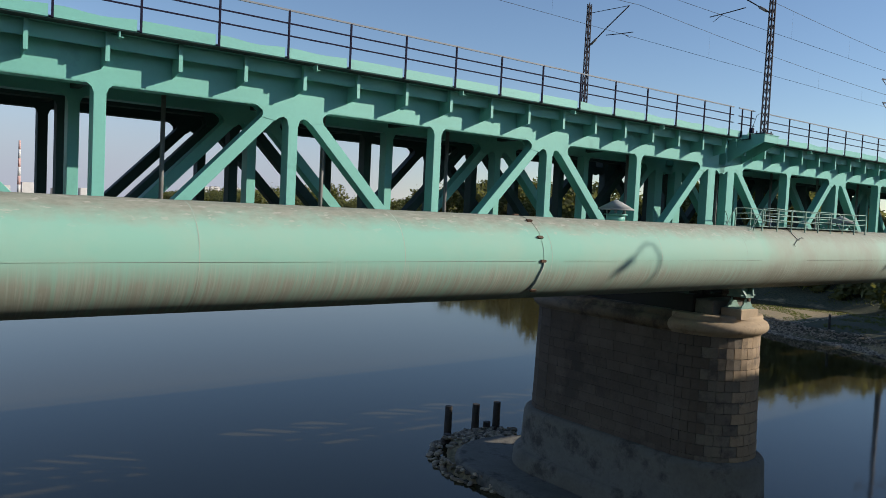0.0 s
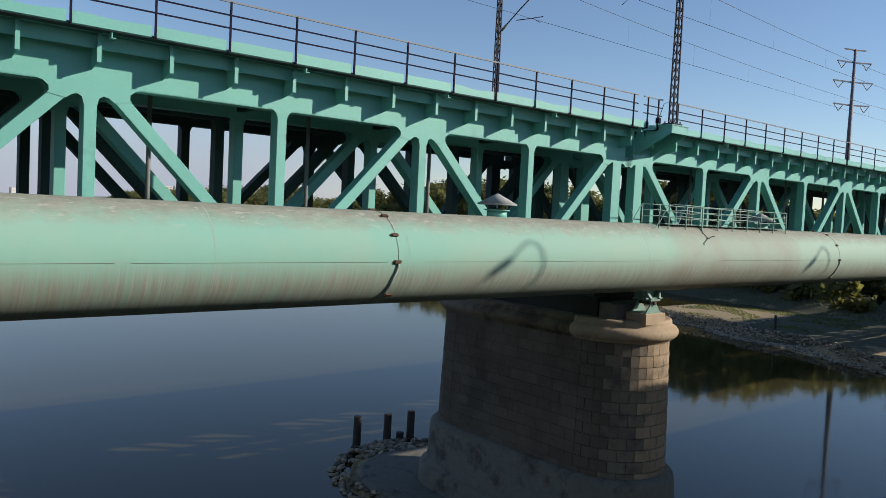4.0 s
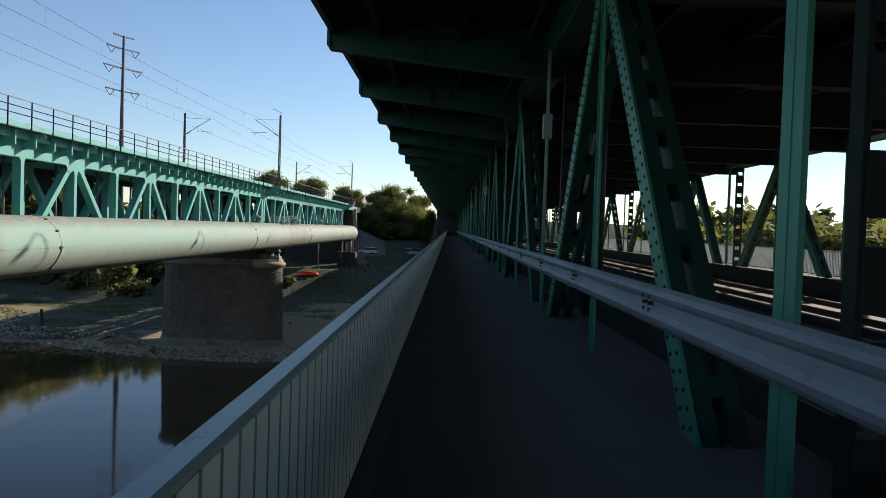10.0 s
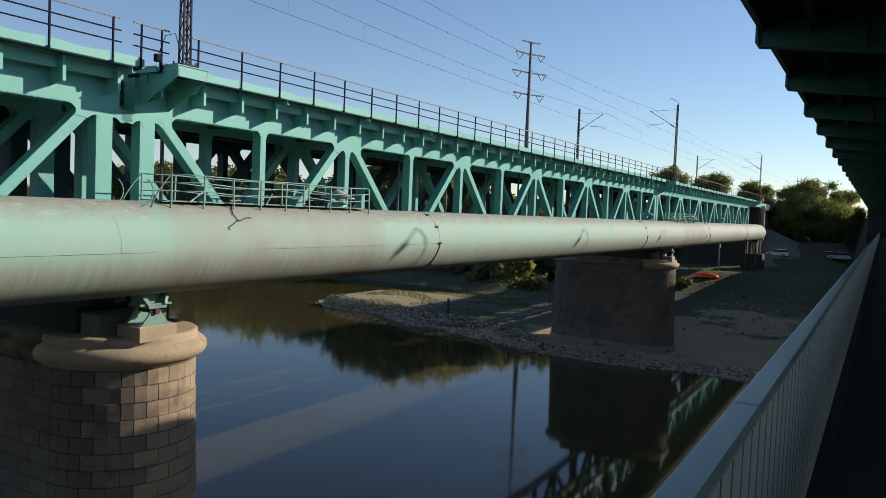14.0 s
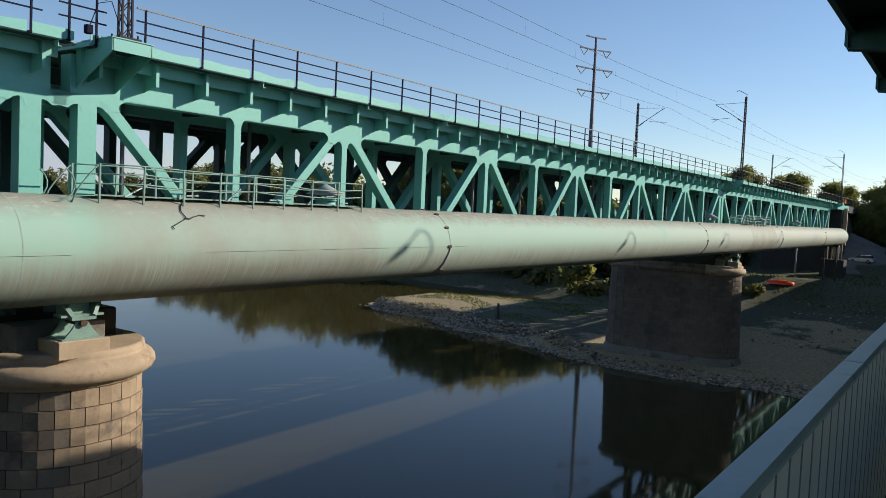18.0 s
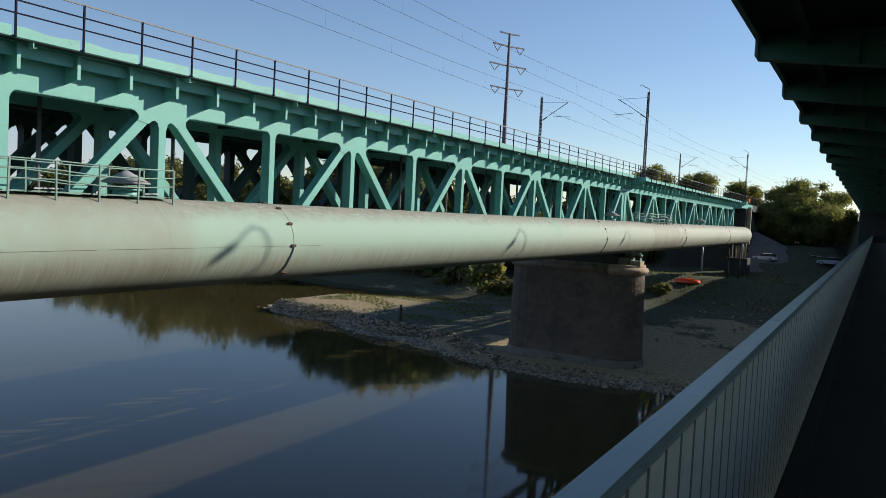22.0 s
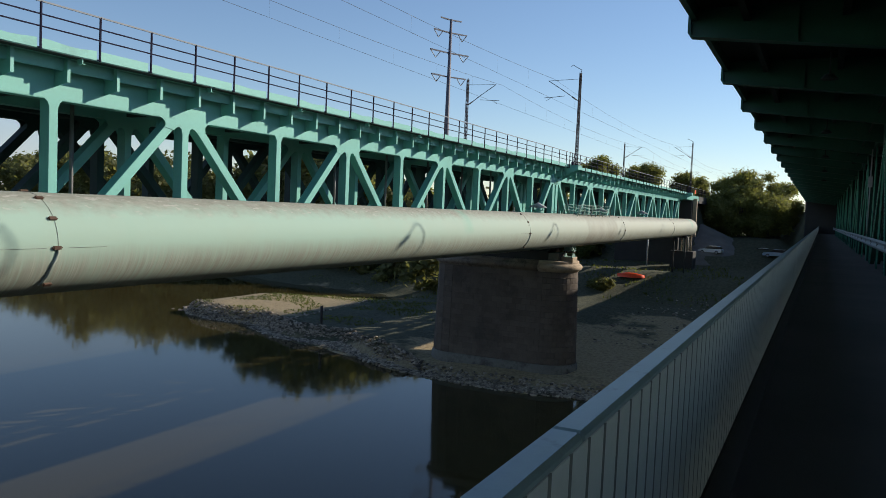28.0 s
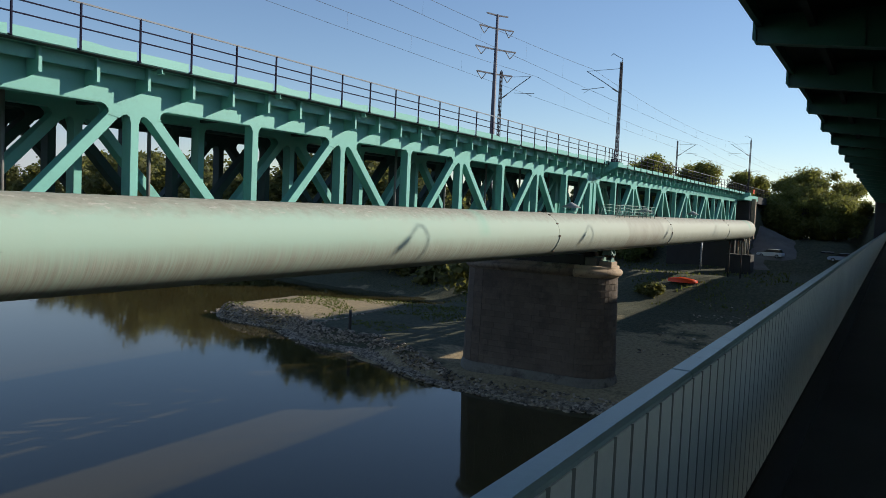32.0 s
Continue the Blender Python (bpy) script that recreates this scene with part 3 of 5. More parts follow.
def railway_span(x0):
    L = 12 * PANEL
    sp = thing("railway_bridge_span", T(x0, 0, 0), "mint-green painted steel truss railway bridge span", "bridge", "railway bridge spans")
    for k, y in enumerate(TRUSS_Y):
        TM = TM_FRONT if k < 2 else TM_REAR
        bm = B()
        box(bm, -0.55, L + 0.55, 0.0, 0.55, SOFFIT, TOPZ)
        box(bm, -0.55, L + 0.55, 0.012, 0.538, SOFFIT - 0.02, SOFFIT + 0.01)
        part("top_chord", bm, GREEN if k < 2 else SHADEGREEN, sp, m=T(0, y, 0))
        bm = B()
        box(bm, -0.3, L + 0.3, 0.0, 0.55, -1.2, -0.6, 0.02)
        part("bottom_chord", bm, GREEN if k < 2 else SHADEGREEN, sp, m=T(0, y, 0))
        for i in range(13):
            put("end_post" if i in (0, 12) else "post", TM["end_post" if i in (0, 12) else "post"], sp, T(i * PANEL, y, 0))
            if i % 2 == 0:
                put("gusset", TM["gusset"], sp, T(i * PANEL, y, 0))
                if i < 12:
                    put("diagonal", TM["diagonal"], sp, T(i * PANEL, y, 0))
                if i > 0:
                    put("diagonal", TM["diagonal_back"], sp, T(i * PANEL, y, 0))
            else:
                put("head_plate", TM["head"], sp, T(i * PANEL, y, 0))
    for i in range(37):
        put("bracket", TM_FRONT["bracket"], sp, T(i * PANEL / 3, 0, 0))
    bm = B()
    box(bm, -0.5, L + 0.5, 21.58, 21.65, 5.46, 5.845)
    part("stringer", bm, GREEN, sp)
    bm = B()
    box(bm, -0.6, L + 0.6, DECK_EDGE + 0.06, DECK_FAR, 5.86, 5.94)
    part("deck_plate", bm, GREEN, sp, "green steel deck plate")
    bm = B()
    for i in range(1, 12):
        box(bm, i * PANEL - 0.12, i * PANEL + 0.12, 22.61, 30.05, 4.75, 5.60)
    for y in (23.1, 24.4, 27.8, 29.2):
        box(bm, -0.2, L + 0.2, y, y + 0.25, 5.1, 5.6)
    part("floor_grid", bm, SHADEGREEN, sp, "floor girders in a shade-dark green")
    # toe boards between the railing posts, their thin top edge buckled here and there
    rng_ = random.Random(int(x0) + 60)
    first = RAIL_X[SPANS.index(x0)] - x0
    for i in range(-1, 33):
        a, b = max(-0.6, first + i * RAIL_STEP + 0.03), min(L + 0.6, first + (i + 1) * RAIL_STEP - 0.09)
        if b - a < 0.2:
            continue
        sag = 0.07 * rng_.uniform(0.5, 1.0) if rng_.random() < 0.5 else 0.0
        top = [(b + (a - b) * f, 6.19 - sag * math.sin(math.pi * min(1.0, f * 1.15)) ** 1.5) for f in (0, 0.15, 0.3, 0.45, 0.6, 0.75, 0.87, 1.0)]
        bm = B()
        plate(bm, [(a, 5.885), (b, 5.885)] + top, DECK_EDGE, DECK_EDGE + 0.014)
        part("toe_board", bm, GREEN, sp)
    # Black strip added for the shadow line below the toe boards.
    bm = B()
    box(bm, -0.6, L + 0.6, DECK_EDGE + 0.02, BRACKET_Y - 0.03, 5.845, 5.857)
    part("edge_strip", bm, NEARBLACK, sp, "black strip standing in for shade under the footway edge")
    for i in range(13):
        bm = B()
        box(bm, i * PANEL + 0.18, i * PANEL + 0.21, DECK_EDGE + 0.06, DECK_EDGE + 0.30, 5.70, 5.844)
        box(bm, i * PANEL + 0.18, i * PANEL + 0.30, DECK_EDGE + 0.06, DECK_EDGE + 0.30, 5.68, 5.70)
        part("edge_angle", bm, GREEN, sp)
    bm = B()
    box(bm, -0.6, L + 0.6, DECK_FAR, DECK_FAR + 0.05, 5.76, 6.10)
    part("fascia", bm, GREEN, sp)
    # ballast troughs and running rails, with the side plate seen behind the railing
    bm = B()
    box(bm, -0.5, L + 0.5, 22.1, 25.4, 5.845, 6.08)
    box(bm, -0.5, L + 0.5, 27.0, 30.4, 5.845, 6.08)
    part("ballast", bm, ROCK, sp, "grey stone ballast")
    return sp


for x0 in SPANS:
    railway_span(x0)


def railing(x0, x1, y, z0, step, label, group):
    """Three-bar footway railing with upright posts."""
    r = thing("railing", T(x0, y, z0), label, "railing", group)
    bm = B()
    bar(bm, (0, 0, 0.03), (0, 0, 1.44), 0.052, 0.052)
    bar(bm, (-0.03, 0.0, 0.045), (-0.03, 0.0, 0.075), 0.10, 0.10)
    me = mesh_of("rail_post", bm, RAILBLUE)
    n = int(round((x1 - x0) / step))
    for i in range(n + 1):
        put("rail_post", me, r, T(i * step, 0, 0))
    for z, s, mt, lab in ((1.44, 0.05, DULLRAIL, "dull grey handrail"), (1.06, 0.04, RAILBLUE, ""), (0.70, 0.04, RAILBLUE, "")):
        bm = B()
        bar(bm, (-0.3, 0, z), (x1 - x0 + 0.3, 0, z), s, s)
        part("rail_bar", bm, mt, r, lab)
    return r


for k, x0 in enumerate(SPANS):
    xa = RAIL_X[k]
    railing(xa, xa + RAIL_STEP * 32, DECK_EDGE - 0.03, 5.83, RAIL_STEP, "dark three-bar steel railing along the railway footway", "railway footway railings")
    railing(xa, xa + RAIL_STEP * 32, DECK_FAR - 0.05, 5.83, RAIL_STEP, "dark three-bar steel railing on the far footway edge", "railway footway railings")
    railing(xa + RAIL_STEP * 32 + 1.05, xa + RAIL_STEP * 32 + 1.85, DECK_EDGE - 0.03, 5.83, 0.8, "short dark railing panel at the span joint", "railway footway railings")


# ---- river piers ----
def stadium(cx, y0, y1, r, n=14):
    """Outline of a pier in plan: two half-circles joined by straight flanks."""
    south = [(cx + r * math.cos(math.pi + math.pi * i / n), y0 + r * math.sin(math.pi + math.pi * i / n)) for i in range(n + 1)]
    north = [(cx + r * math.cos(math.pi * i / n), y1 + r * math.sin(math.pi * i / n)) for i in range(n + 1)]
    return south + north


def loft(bm, rings, smooth_=True):
    vr = [[bm.verts.new((x, y, z)) for x, y in ring] for ring, z in rings]
    n = len(vr[0])
    for a, b in zip(vr, vr[1:]):
        for i in range(n):
            f = bm.faces.new((a[i], a[(i + 1) % n], b[(i + 1) % n], b[i]))
            f.smooth = smooth_
    bm.faces.new(vr[0][::-1])
    bm.faces.new(vr[-1])
    return bm


def pier(cx, y0, y1, foot_z, near_blocks):
    p = thing("bridge_pier", T(cx, y0, foot_z), "round-nosed stone bridge pier with a moulded cap", "bridge pier", "railway bridge piers")
    loc = T(-cx, -y0, -foot_z)
    top, cap0 = -3.85, -2.97
    bot = -10.1 if near_blocks else -12.6
    bm = B()
    loft(bm, [(stadium(cx, y0, y1, 2.425 + 0.028 * (top - bot)), bot - 0.2), (stadium(cx, y0, y1, 2.425), top + 0.05)])
    part("shaft", bm, MORTAR, p, "dark mortar core of the pier", m=loc)
    bm = B()
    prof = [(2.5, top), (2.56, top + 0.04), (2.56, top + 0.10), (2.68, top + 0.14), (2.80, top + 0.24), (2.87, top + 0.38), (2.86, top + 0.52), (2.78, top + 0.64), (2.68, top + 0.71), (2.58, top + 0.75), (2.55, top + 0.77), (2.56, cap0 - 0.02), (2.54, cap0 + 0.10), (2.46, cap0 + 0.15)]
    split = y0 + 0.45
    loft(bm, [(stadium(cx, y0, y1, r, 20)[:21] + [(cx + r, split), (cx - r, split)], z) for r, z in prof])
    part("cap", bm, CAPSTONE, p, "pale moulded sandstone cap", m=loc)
    # Flank part of the cap, its shade put into a darker tone.
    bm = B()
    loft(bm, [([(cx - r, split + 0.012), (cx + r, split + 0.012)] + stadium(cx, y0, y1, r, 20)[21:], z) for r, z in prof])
    part("flank_cap", bm, CAPSHADE, p, "moulded cap along the flanks with shade in its colour", m=loc)
    bm = B()
    if near_blocks:
        prof = [(3.75, ZW - 1.5), (3.62, -12.75), (3.56, -12.52), (3.42, -12.40), (3.20, -12.34), (3.08, -10.30), (3.02, -10.10), (2.90, -9.99), (2.72, -9.93), (2.4, -9.90)]
    else:
        prof = [(3.05, ZW - 0.8), (2.96, -13.7), (2.86, -12.7), (2.80, -12.5), (2.74, -12.42), (2.45, -12.38)]
    loft(bm, [(stadium(cx, y0, y1, r, 16), z) for r, z in prof])
    part("footing", bm, CONCRETE, p, "worn grey concrete footing", m=loc)
    # granite courses
    h = 0.53
    rows = int((top - bot) / h) + 1
    bm_nose = B()
    made = 0
    for row in range(rows):
        z1 = top - row * h
        r = 2.485 + 0.0148 * row
        seg = 0.80
        arc_n = int(round(math.pi * r / seg))
        # south nose blocks first, then the flanks and the north nose
        for i in range(arc_n + row % 2):
            a0 = math.pi + (i - 0.5 * (row % 2)) / arc_n * math.pi
            a1 = min(a0 + math.pi / arc_n, 2 * math.pi)
            a0 = max(a0, math.pi)
            if a1 - a0 < 0.05:
                continue
            g = 0.015 / r
            outline = []
            for rr, aa in ((r, a0 + g), (r + 0.015, (a0 + a1) / 2), (r, a1 - g), (r - 0.22, a1 - g), (r - 0.22, a0 + g)):
                outline.append((cx + rr * math.cos(aa), y0 + rr * math.sin(aa)))
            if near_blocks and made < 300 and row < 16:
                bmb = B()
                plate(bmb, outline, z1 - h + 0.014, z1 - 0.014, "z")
                # Blocks darken towards the west flank: shade is put into the stone colour.
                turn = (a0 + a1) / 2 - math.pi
                part("block", bmb, SHADESTONE if turn < 0.55 else HALFSTONE if turn < 1.15 else STONE, p, m=loc)
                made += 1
            else:
                plate(bm_nose, outline, z1 - h + 0.02, z1 - 0.02, "z")
    # coursed flanks and the far nose, one joined mesh
    v, f = [], []
    rng_ = random.Random(7)

    def stone(pts, za, zb):
        k = len(v)
        v.extend([(x, y, z) for z in (za, zb) for x, y in pts])
        f.extend([(k, k + 1, k + 5, k + 4), (k + 1, k + 2, k + 6, k + 5), (k + 2, k + 3, k + 7, k + 6), (k + 3, k, k + 4, k + 7), (k + 3, k + 2, k + 1, k), (k + 4, k + 5, k + 6, k + 7)])

    for row in range(rows):
        z1 = top - row * h
        r = 2.485 + 0.0148 * row
        for s in (-1, 1):
            y = y0
            while y < y1 - 0.1:
                e = min(y1, y + (0.95 if y > y0 or row % 2 else 0.5) * rng_.uniform(0.9, 1.15))
                q = r + rng_.uniform(-0.004, 0.004)
                xs = (cx + s * q, cx + s * (r - 0.2))
                stone([(xs[0], y + 0.005), (xs[0], e - 0.005), (xs[1], e - 0.005), (xs[1], y + 0.005)], z1 - h + 0.005, z1 - 0.005)
                y = e
        m = int(round(math.pi * r / 0.95))
        for k in range(m):
            a0, a1 = math.pi * k / m + 0.007, math.pi * (k + 1) / m - 0.007
            stone([(cx + q * math.cos(a), y1 + q * math.sin(a)) for q, a in ((r, a0), (r, a1), (r - 0.2, a1), (r - 0.2, a0))], z1 - h + 0.014, z1 - 0.014)
    me = bpy.data.meshes.new("flank_stonework")
    me.from_pydata(v, [], f)
    # Flank courses carry their shade in the darker stone tone.
    me.materials.append(SHADEBLOCK)
    tagged(put("flank_stonework", me, p, loc, "sooty stone courses of the flanks with shade in their colour"), kind="stuff")
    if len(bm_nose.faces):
        tagged(part("nose_stonework", bm_nose, SHADEBLOCK, p, "brown stone courses of the rounded nose", m=loc), kind="stuff")
    return p


pier(PIERS[1], 22.27, 31.0, ZW - 1.5, True)
pier(PIERS[2], 22.15, 31.3, ZW - 0.8, False)
pier(PIERS[0], 22.27, 31.0, ZW - 0.8, False)


def bearing(x, y):
    """Steel rocker bearing that carries the pipeline, on a stone plinth."""
    b = thing("pipe_bearing", T(x, y, -2.97), "mint-green steel pipe bearing on a stone plinth", "bearing", "pipeline bearings")
    bm = B()
    box(bm, -0.75, 0.75, -0.55, 0.55, 0, 0.52, 0.03)
    part("plinth", bm, CAPSTONE, b, "pale stone plinth")
    bm = B()
    plate(bm, [(-0.55, 0.52), (0.55, 0.52), (0.30, 0.80), (0.16, 1.02), (-0.16, 1.02), (-0.30, 0.80)], -0.40, -0.34)
    plate(bm, [(-0.55, 0.52), (0.55, 0.52), (0.30, 0.80), (0.16, 1.02), (-0.16, 1.02), (-0.30, 0.80)], 0.34, 0.40)
    box(bm, -0.60, 0.60, -0.46, 0.46, 0.52, 0.56)
    part("pedestal", bm, WORNGREEN, b)
    bm = B()
    rod(bm, (0, -0.5, 0.98), (0, 0.5, 0.98), 0.10, n=12)
    part("rocker_pin", bm, RUST, b)
    bm = B()
    box(bm, -0.35, 0.35, -0.5, 0.5, 1.07, 1.16)
    box(bm, -0.62, 0.62, -0.42, -0.30, 1.16, 1.22)
    bar(bm, (-0.28, -0.36, 1.15), (-0.5, -0.2, 1.52), 0.12, 0.3)
    bar(bm, (0.28, -0.36, 1.15), (0.5, -0.2, 1.52), 0.12, 0.3)
    box(bm, -0.30, 0.30, -0.2, 0.45, 1.16, 1.5)
    part("saddle", bm, WORNGREEN, b)
    bm = B()
    box(bm, -1.3, 1.3, 0.62, 1.62, 0, 0.85, 0.03)
    part("bearing_block", bm, CONCRETE, b, "dark concrete bearing block")


for px in PIERS:
    bearing(px - 0.45, 20.35)

# dark blocks added on the pier heads to close a bright gap, girder bearings on them
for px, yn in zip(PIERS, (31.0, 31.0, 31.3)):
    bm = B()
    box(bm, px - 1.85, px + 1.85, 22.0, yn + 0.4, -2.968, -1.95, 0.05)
    solid("bearing_bench", bm, DKCONC, "dark concrete block added to fill the gap on the pier head", "bench wall", "bearing benches")
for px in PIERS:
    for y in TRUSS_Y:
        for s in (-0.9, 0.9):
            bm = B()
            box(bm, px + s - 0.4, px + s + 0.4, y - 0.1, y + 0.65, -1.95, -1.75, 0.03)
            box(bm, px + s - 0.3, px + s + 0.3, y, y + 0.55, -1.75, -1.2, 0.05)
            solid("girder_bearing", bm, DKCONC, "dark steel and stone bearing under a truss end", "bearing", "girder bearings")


# ---- heating pipeline ----
PY, PZ, PR = 20.30, 0.04, 1.51
PIPE_W, PIPE_E = -45.0, 172.3


def ring_shell(bm, x0, x1, r, n=56):
    a = [bm.verts.new((x0, PY + r * math.cos(2 * math.pi * i / n), PZ + r * math.sin(2 * math.pi * i / n))) for i in range(n)]
    b = [bm.verts.new((x1, v.co.y, v.co.z)) for v in a]
    for i in range(n):
        bm.faces.new((a[i], a[(i + 1) % n], b[(i + 1) % n], b[i])).smooth = True
    return bm


pl = thing("heating_pipeline", T(0, 0, 0), "thick mint-green insulated heating pipe with weathered sheet casing", "pipeline")
xx, k = PIPE_W, 0
while xx < PIPE_E:
    x2 = min(PIPE_E, xx + 2.1)
    bm = B()
    ring_shell(bm, xx, x2 + 0.03, PR + (0.0 if k % 2 else 0.0015))
    part("casing_sheet", bm, PIPE, pl)
    if k % 3 == 0 and -6 < xx < 44:
        bm = B()
        ring_shell(bm, xx - 0.014, xx + 0.014, PR + 0.0035)
        part("sheet_joint", bm, JOINT, pl, "fine dirty joint between casing sheets")
    xx, k = x2, k + 1
for a, b in ((-20, -9.5), (-8.8, 0.4), (0.6, 9.2), (9.6, 17.2), (18.6, 26.0), (26.3, 31.8), (36.0, 40.6), (40.9, 48.6), (49.3, 50.6), (86.0, 88.4)):
    bm = B()                    # lap seam of the sheets
    box(bm, a, b, PY - PR - 0.012, PY - PR + 0.02, PZ - 0.03 - 0.006, PZ - 0.03)
    part("lap_seam", bm, DRAIN, pl, "thin dark lap seam")
# rounded eastern end and the thinner riser below it
bm = B()
rings = []
n = 40
for j in range(10):
    a = math.pi / 2 * j / 9
    r = PR - 0.95 + 0.95 * math.cos(a)
    rings.append([bm.verts.new((PIPE_E + 1.25 * math.sin(a), PY + r * math.cos(2 * math.pi * i / n), PZ + r * math.sin(2 * math.pi * i / n))) for i in range(n)])
for a, b in zip(rings, rings[1:]):
    for i in range(n):
        bm.faces.new((a[i], a[(i + 1) % n], b[(i + 1) % n], b[i])).smooth = True
bm.faces.new(rings[-1])
part("end_cap", bm, PIPE, pl)
bm = B()
tube(bm, [(172.6, PY + 0.3, -1.0), (172.7, PY + 0.3, -2.0), (172.7, PY + 0.3, -4.6)], 0.5, 20)
part("riser", bm, PIPE, pl)
for x, y in ((171.2, 21.1), (171.8, 19.6)):
    bm = B()
    rod(bm, (x, y, -5.8), (x, y, -0.9), 0.12, n=10)
    box(bm, x - 0.2, x + 0.2, y - 0.2, y + 0.2, -4.4, -4.1)
    part("prop", bm, CAPSTONE, pl, "pale prop under the pipe end")
bm = B()
box(bm, 170.6, 174.4, 19.0, 22.8, ground_z(172.5, 21) - 0.4, -4.05, 0.05)
solid("pipe_chamber", bm, DKCONC, "low dark concrete chamber under the pipe end", "chamber")


def clamp_ring(x):
    """A bolted band with lugs round the casing."""
    for a in (88, 118, 149, 181, 226):
        aa = radians(a)
        c = Vector((x + 0.05 * math.sin(a), PY + (PR + 0.03) * math.cos(aa), PZ + (PR + 0.03) * math.sin(aa)))
        bm = B()
        bmesh.ops.create_cube(bm, size=1, matrix=T(*c) @ Matrix.Rotation(aa, 4, "X") @ Matrix.Diagonal((0.22, 0.07, 0.10, 1)))
        bar(bm, c + Vector((-0.16, 0, 0)), c + Vector((0.16, 0, 0)), 0.03, 0.03, (0, 0, 1))
        part("clamp_lug", bm, RUST, pl, "rusty clamp lug")
    bm = B()
    pts = [(x - 0.03 * i + 0.02 * math.sin(i * 1.3), PY + (PR + 0.02) * math.cos(radians(181 + i * 5.6)), PZ + (PR + 0.02) * math.sin(radians(181 + i * 5.6))) for i in range(9)]
    tube(bm, pts, 0.05, 4)
    part("clamp_strap", bm, CLOTH, pl, "slack pale clamp strap")
    bm = B()
    tube(bm, [(x, PY + (PR + 0.012) * math.cos(radians(88 + i * 9.3)), PZ + (PR + 0.012) * math.sin(radians(88 + i * 9.3))) for i in range(11)], 0.007, 4)
    part("clamp_wire", bm, DRAIN, pl)


for x in (-13.4, 17.58, 48.97, 87.9, 118.3, 149.5):
    clamp_ring(x)


def vent_hat(x, y=PY + 0.1):
    v = thing("vent_cowl", T(x, y, PZ + PR - 0.03), "mint-green pipe vent with a grey conical cowl", "vent", "pipe vents")
    bm = B()
    rod(bm, (0, 0, -0.1), (0, 0, 0.26), 0.38, n=20)
    part("neck", bm, GREEN, v)
    bm = B()
    rod(bm, (0, 0, 0.24), (0, 0, 0.29), 0.48, n=20)
    part("flange", bm, GREEN, v)
    for k in range(4):
        bm = B()
        a = math.pi / 4 + k * math.pi / 2
        bar(bm, (0.36 * math.cos(a), 0.36 * math.sin(a), 0.33), (0.36 * math.cos(a), 0.36 * math.sin(a), 0.48), 0.03, 0.05)
        part("strut", bm, GALV, v)
    bm = B()
    rod(bm, (0, 0, 0.45), (0, 0, 0.50), 0.74, 0.74, 28)
    rod(bm, (0, 0, 0.50), (0, 0, 0.88), 0.74, 0.03, 28)
    part("cowl", bm, COWL, v, "dull grey conical sheet cowl")


for x in (23.2, 42.7, 93.9, 113.6, -21.5, 134.0):
    vent_hat(x)


def platform(x0):
    """Inspection platform with railings on the pipe's back."""
    p = thing("inspection_platform", T(x0, PY, PZ + PR), "mint-green inspection railing on top of the pipe", "platform", "pipe platforms")
    bm = B()
    bar(bm, (0, 0, -0.30), (0, 0, 0.92), 0.05, 0.05)
    me = mesh_of("platform_post", bm, WORNGREEN)
    for y, n, step in ((-0.72, 9, 1.36), (0.72, 9, 1.36)):
        for i in range(n):
            put("platform_post", me, p, T(0.25 + i * step, y, 0) @ pose(0, 0, 0, 0, 1.5 * math.sin(i * 2.1), 0))
        for z in (0.90, 0.62, 0.34):
            bm = B()
            droop = 0.02 if z > 0.8 else 0.06
            tube(bm, [(0.2 + j * step, y, z + droop * math.sin(j * 1.7)) for j in range(n)], 0.022, 6)
            part("platform_rail", bm, WORNGREEN, p)
    for s in (-0.72, 0.72):
        bm = B()
        tube(bm, [(-0.55 + 0.75 * math.sin(a), s, -0.22 + 1.08 * math.sin(a) ** 0.7) for a in [i * math.pi / 2 / 8 for i in range(9)]], 0.022, 6)
        tube(bm, [(-1.05 + 0.6 * math.sin(a), s, -0.2 + 0.5 * (1 - math.cos(a))) for a in [i * math.pi / 9 for i in range(8)]], 0.02, 6)
        part("ladder_hoop", bm, WORNGREEN, p)
    bm = B()
    box(bm, 0.1, 11.1, -0.6, 0.6, 0.02, 0.06)
    part("walk_plate", bm, WORNGREEN, p, "worn green walk plate")
    for i in range(6):
        bm = B()
        a = 1.0 + i * 1.8
        bar(bm, (a, -0.72, 0.02 + 0.1 * (i % 2)), (a + 1.3, 0.1 * (i % 3), 0.45 - 0.3 * (i % 2)), 0.04, 0.04)
        part("loose_bar", bm, GALV, p, "pale loose bar")


platform(32.75)
platform(103.0)
platform(-37.6)

# cables that hang over the pipe's flank
for steps in (((36.05, 90), (36.03, 101), (35.56, 121), (35.42, 131), (35.49, 141), (35.12, 148), (34.90, 152), (34.95, 155)),
              ((35.42, 141), (35.60, 142), (35.74, 139), (36.02, 136), (36.2, 137))):
    bm = B()
    tube(bm, [(x, PY + (PR + 0.035) * math.cos(radians(a)), PZ + (PR + 0.035) * math.sin(radians(a))) for x, a in steps], 0.017, 6)
    solid("loose_cable", bm, CABLE, "black cable end dangling over the pipe", "cable", "loose cables")

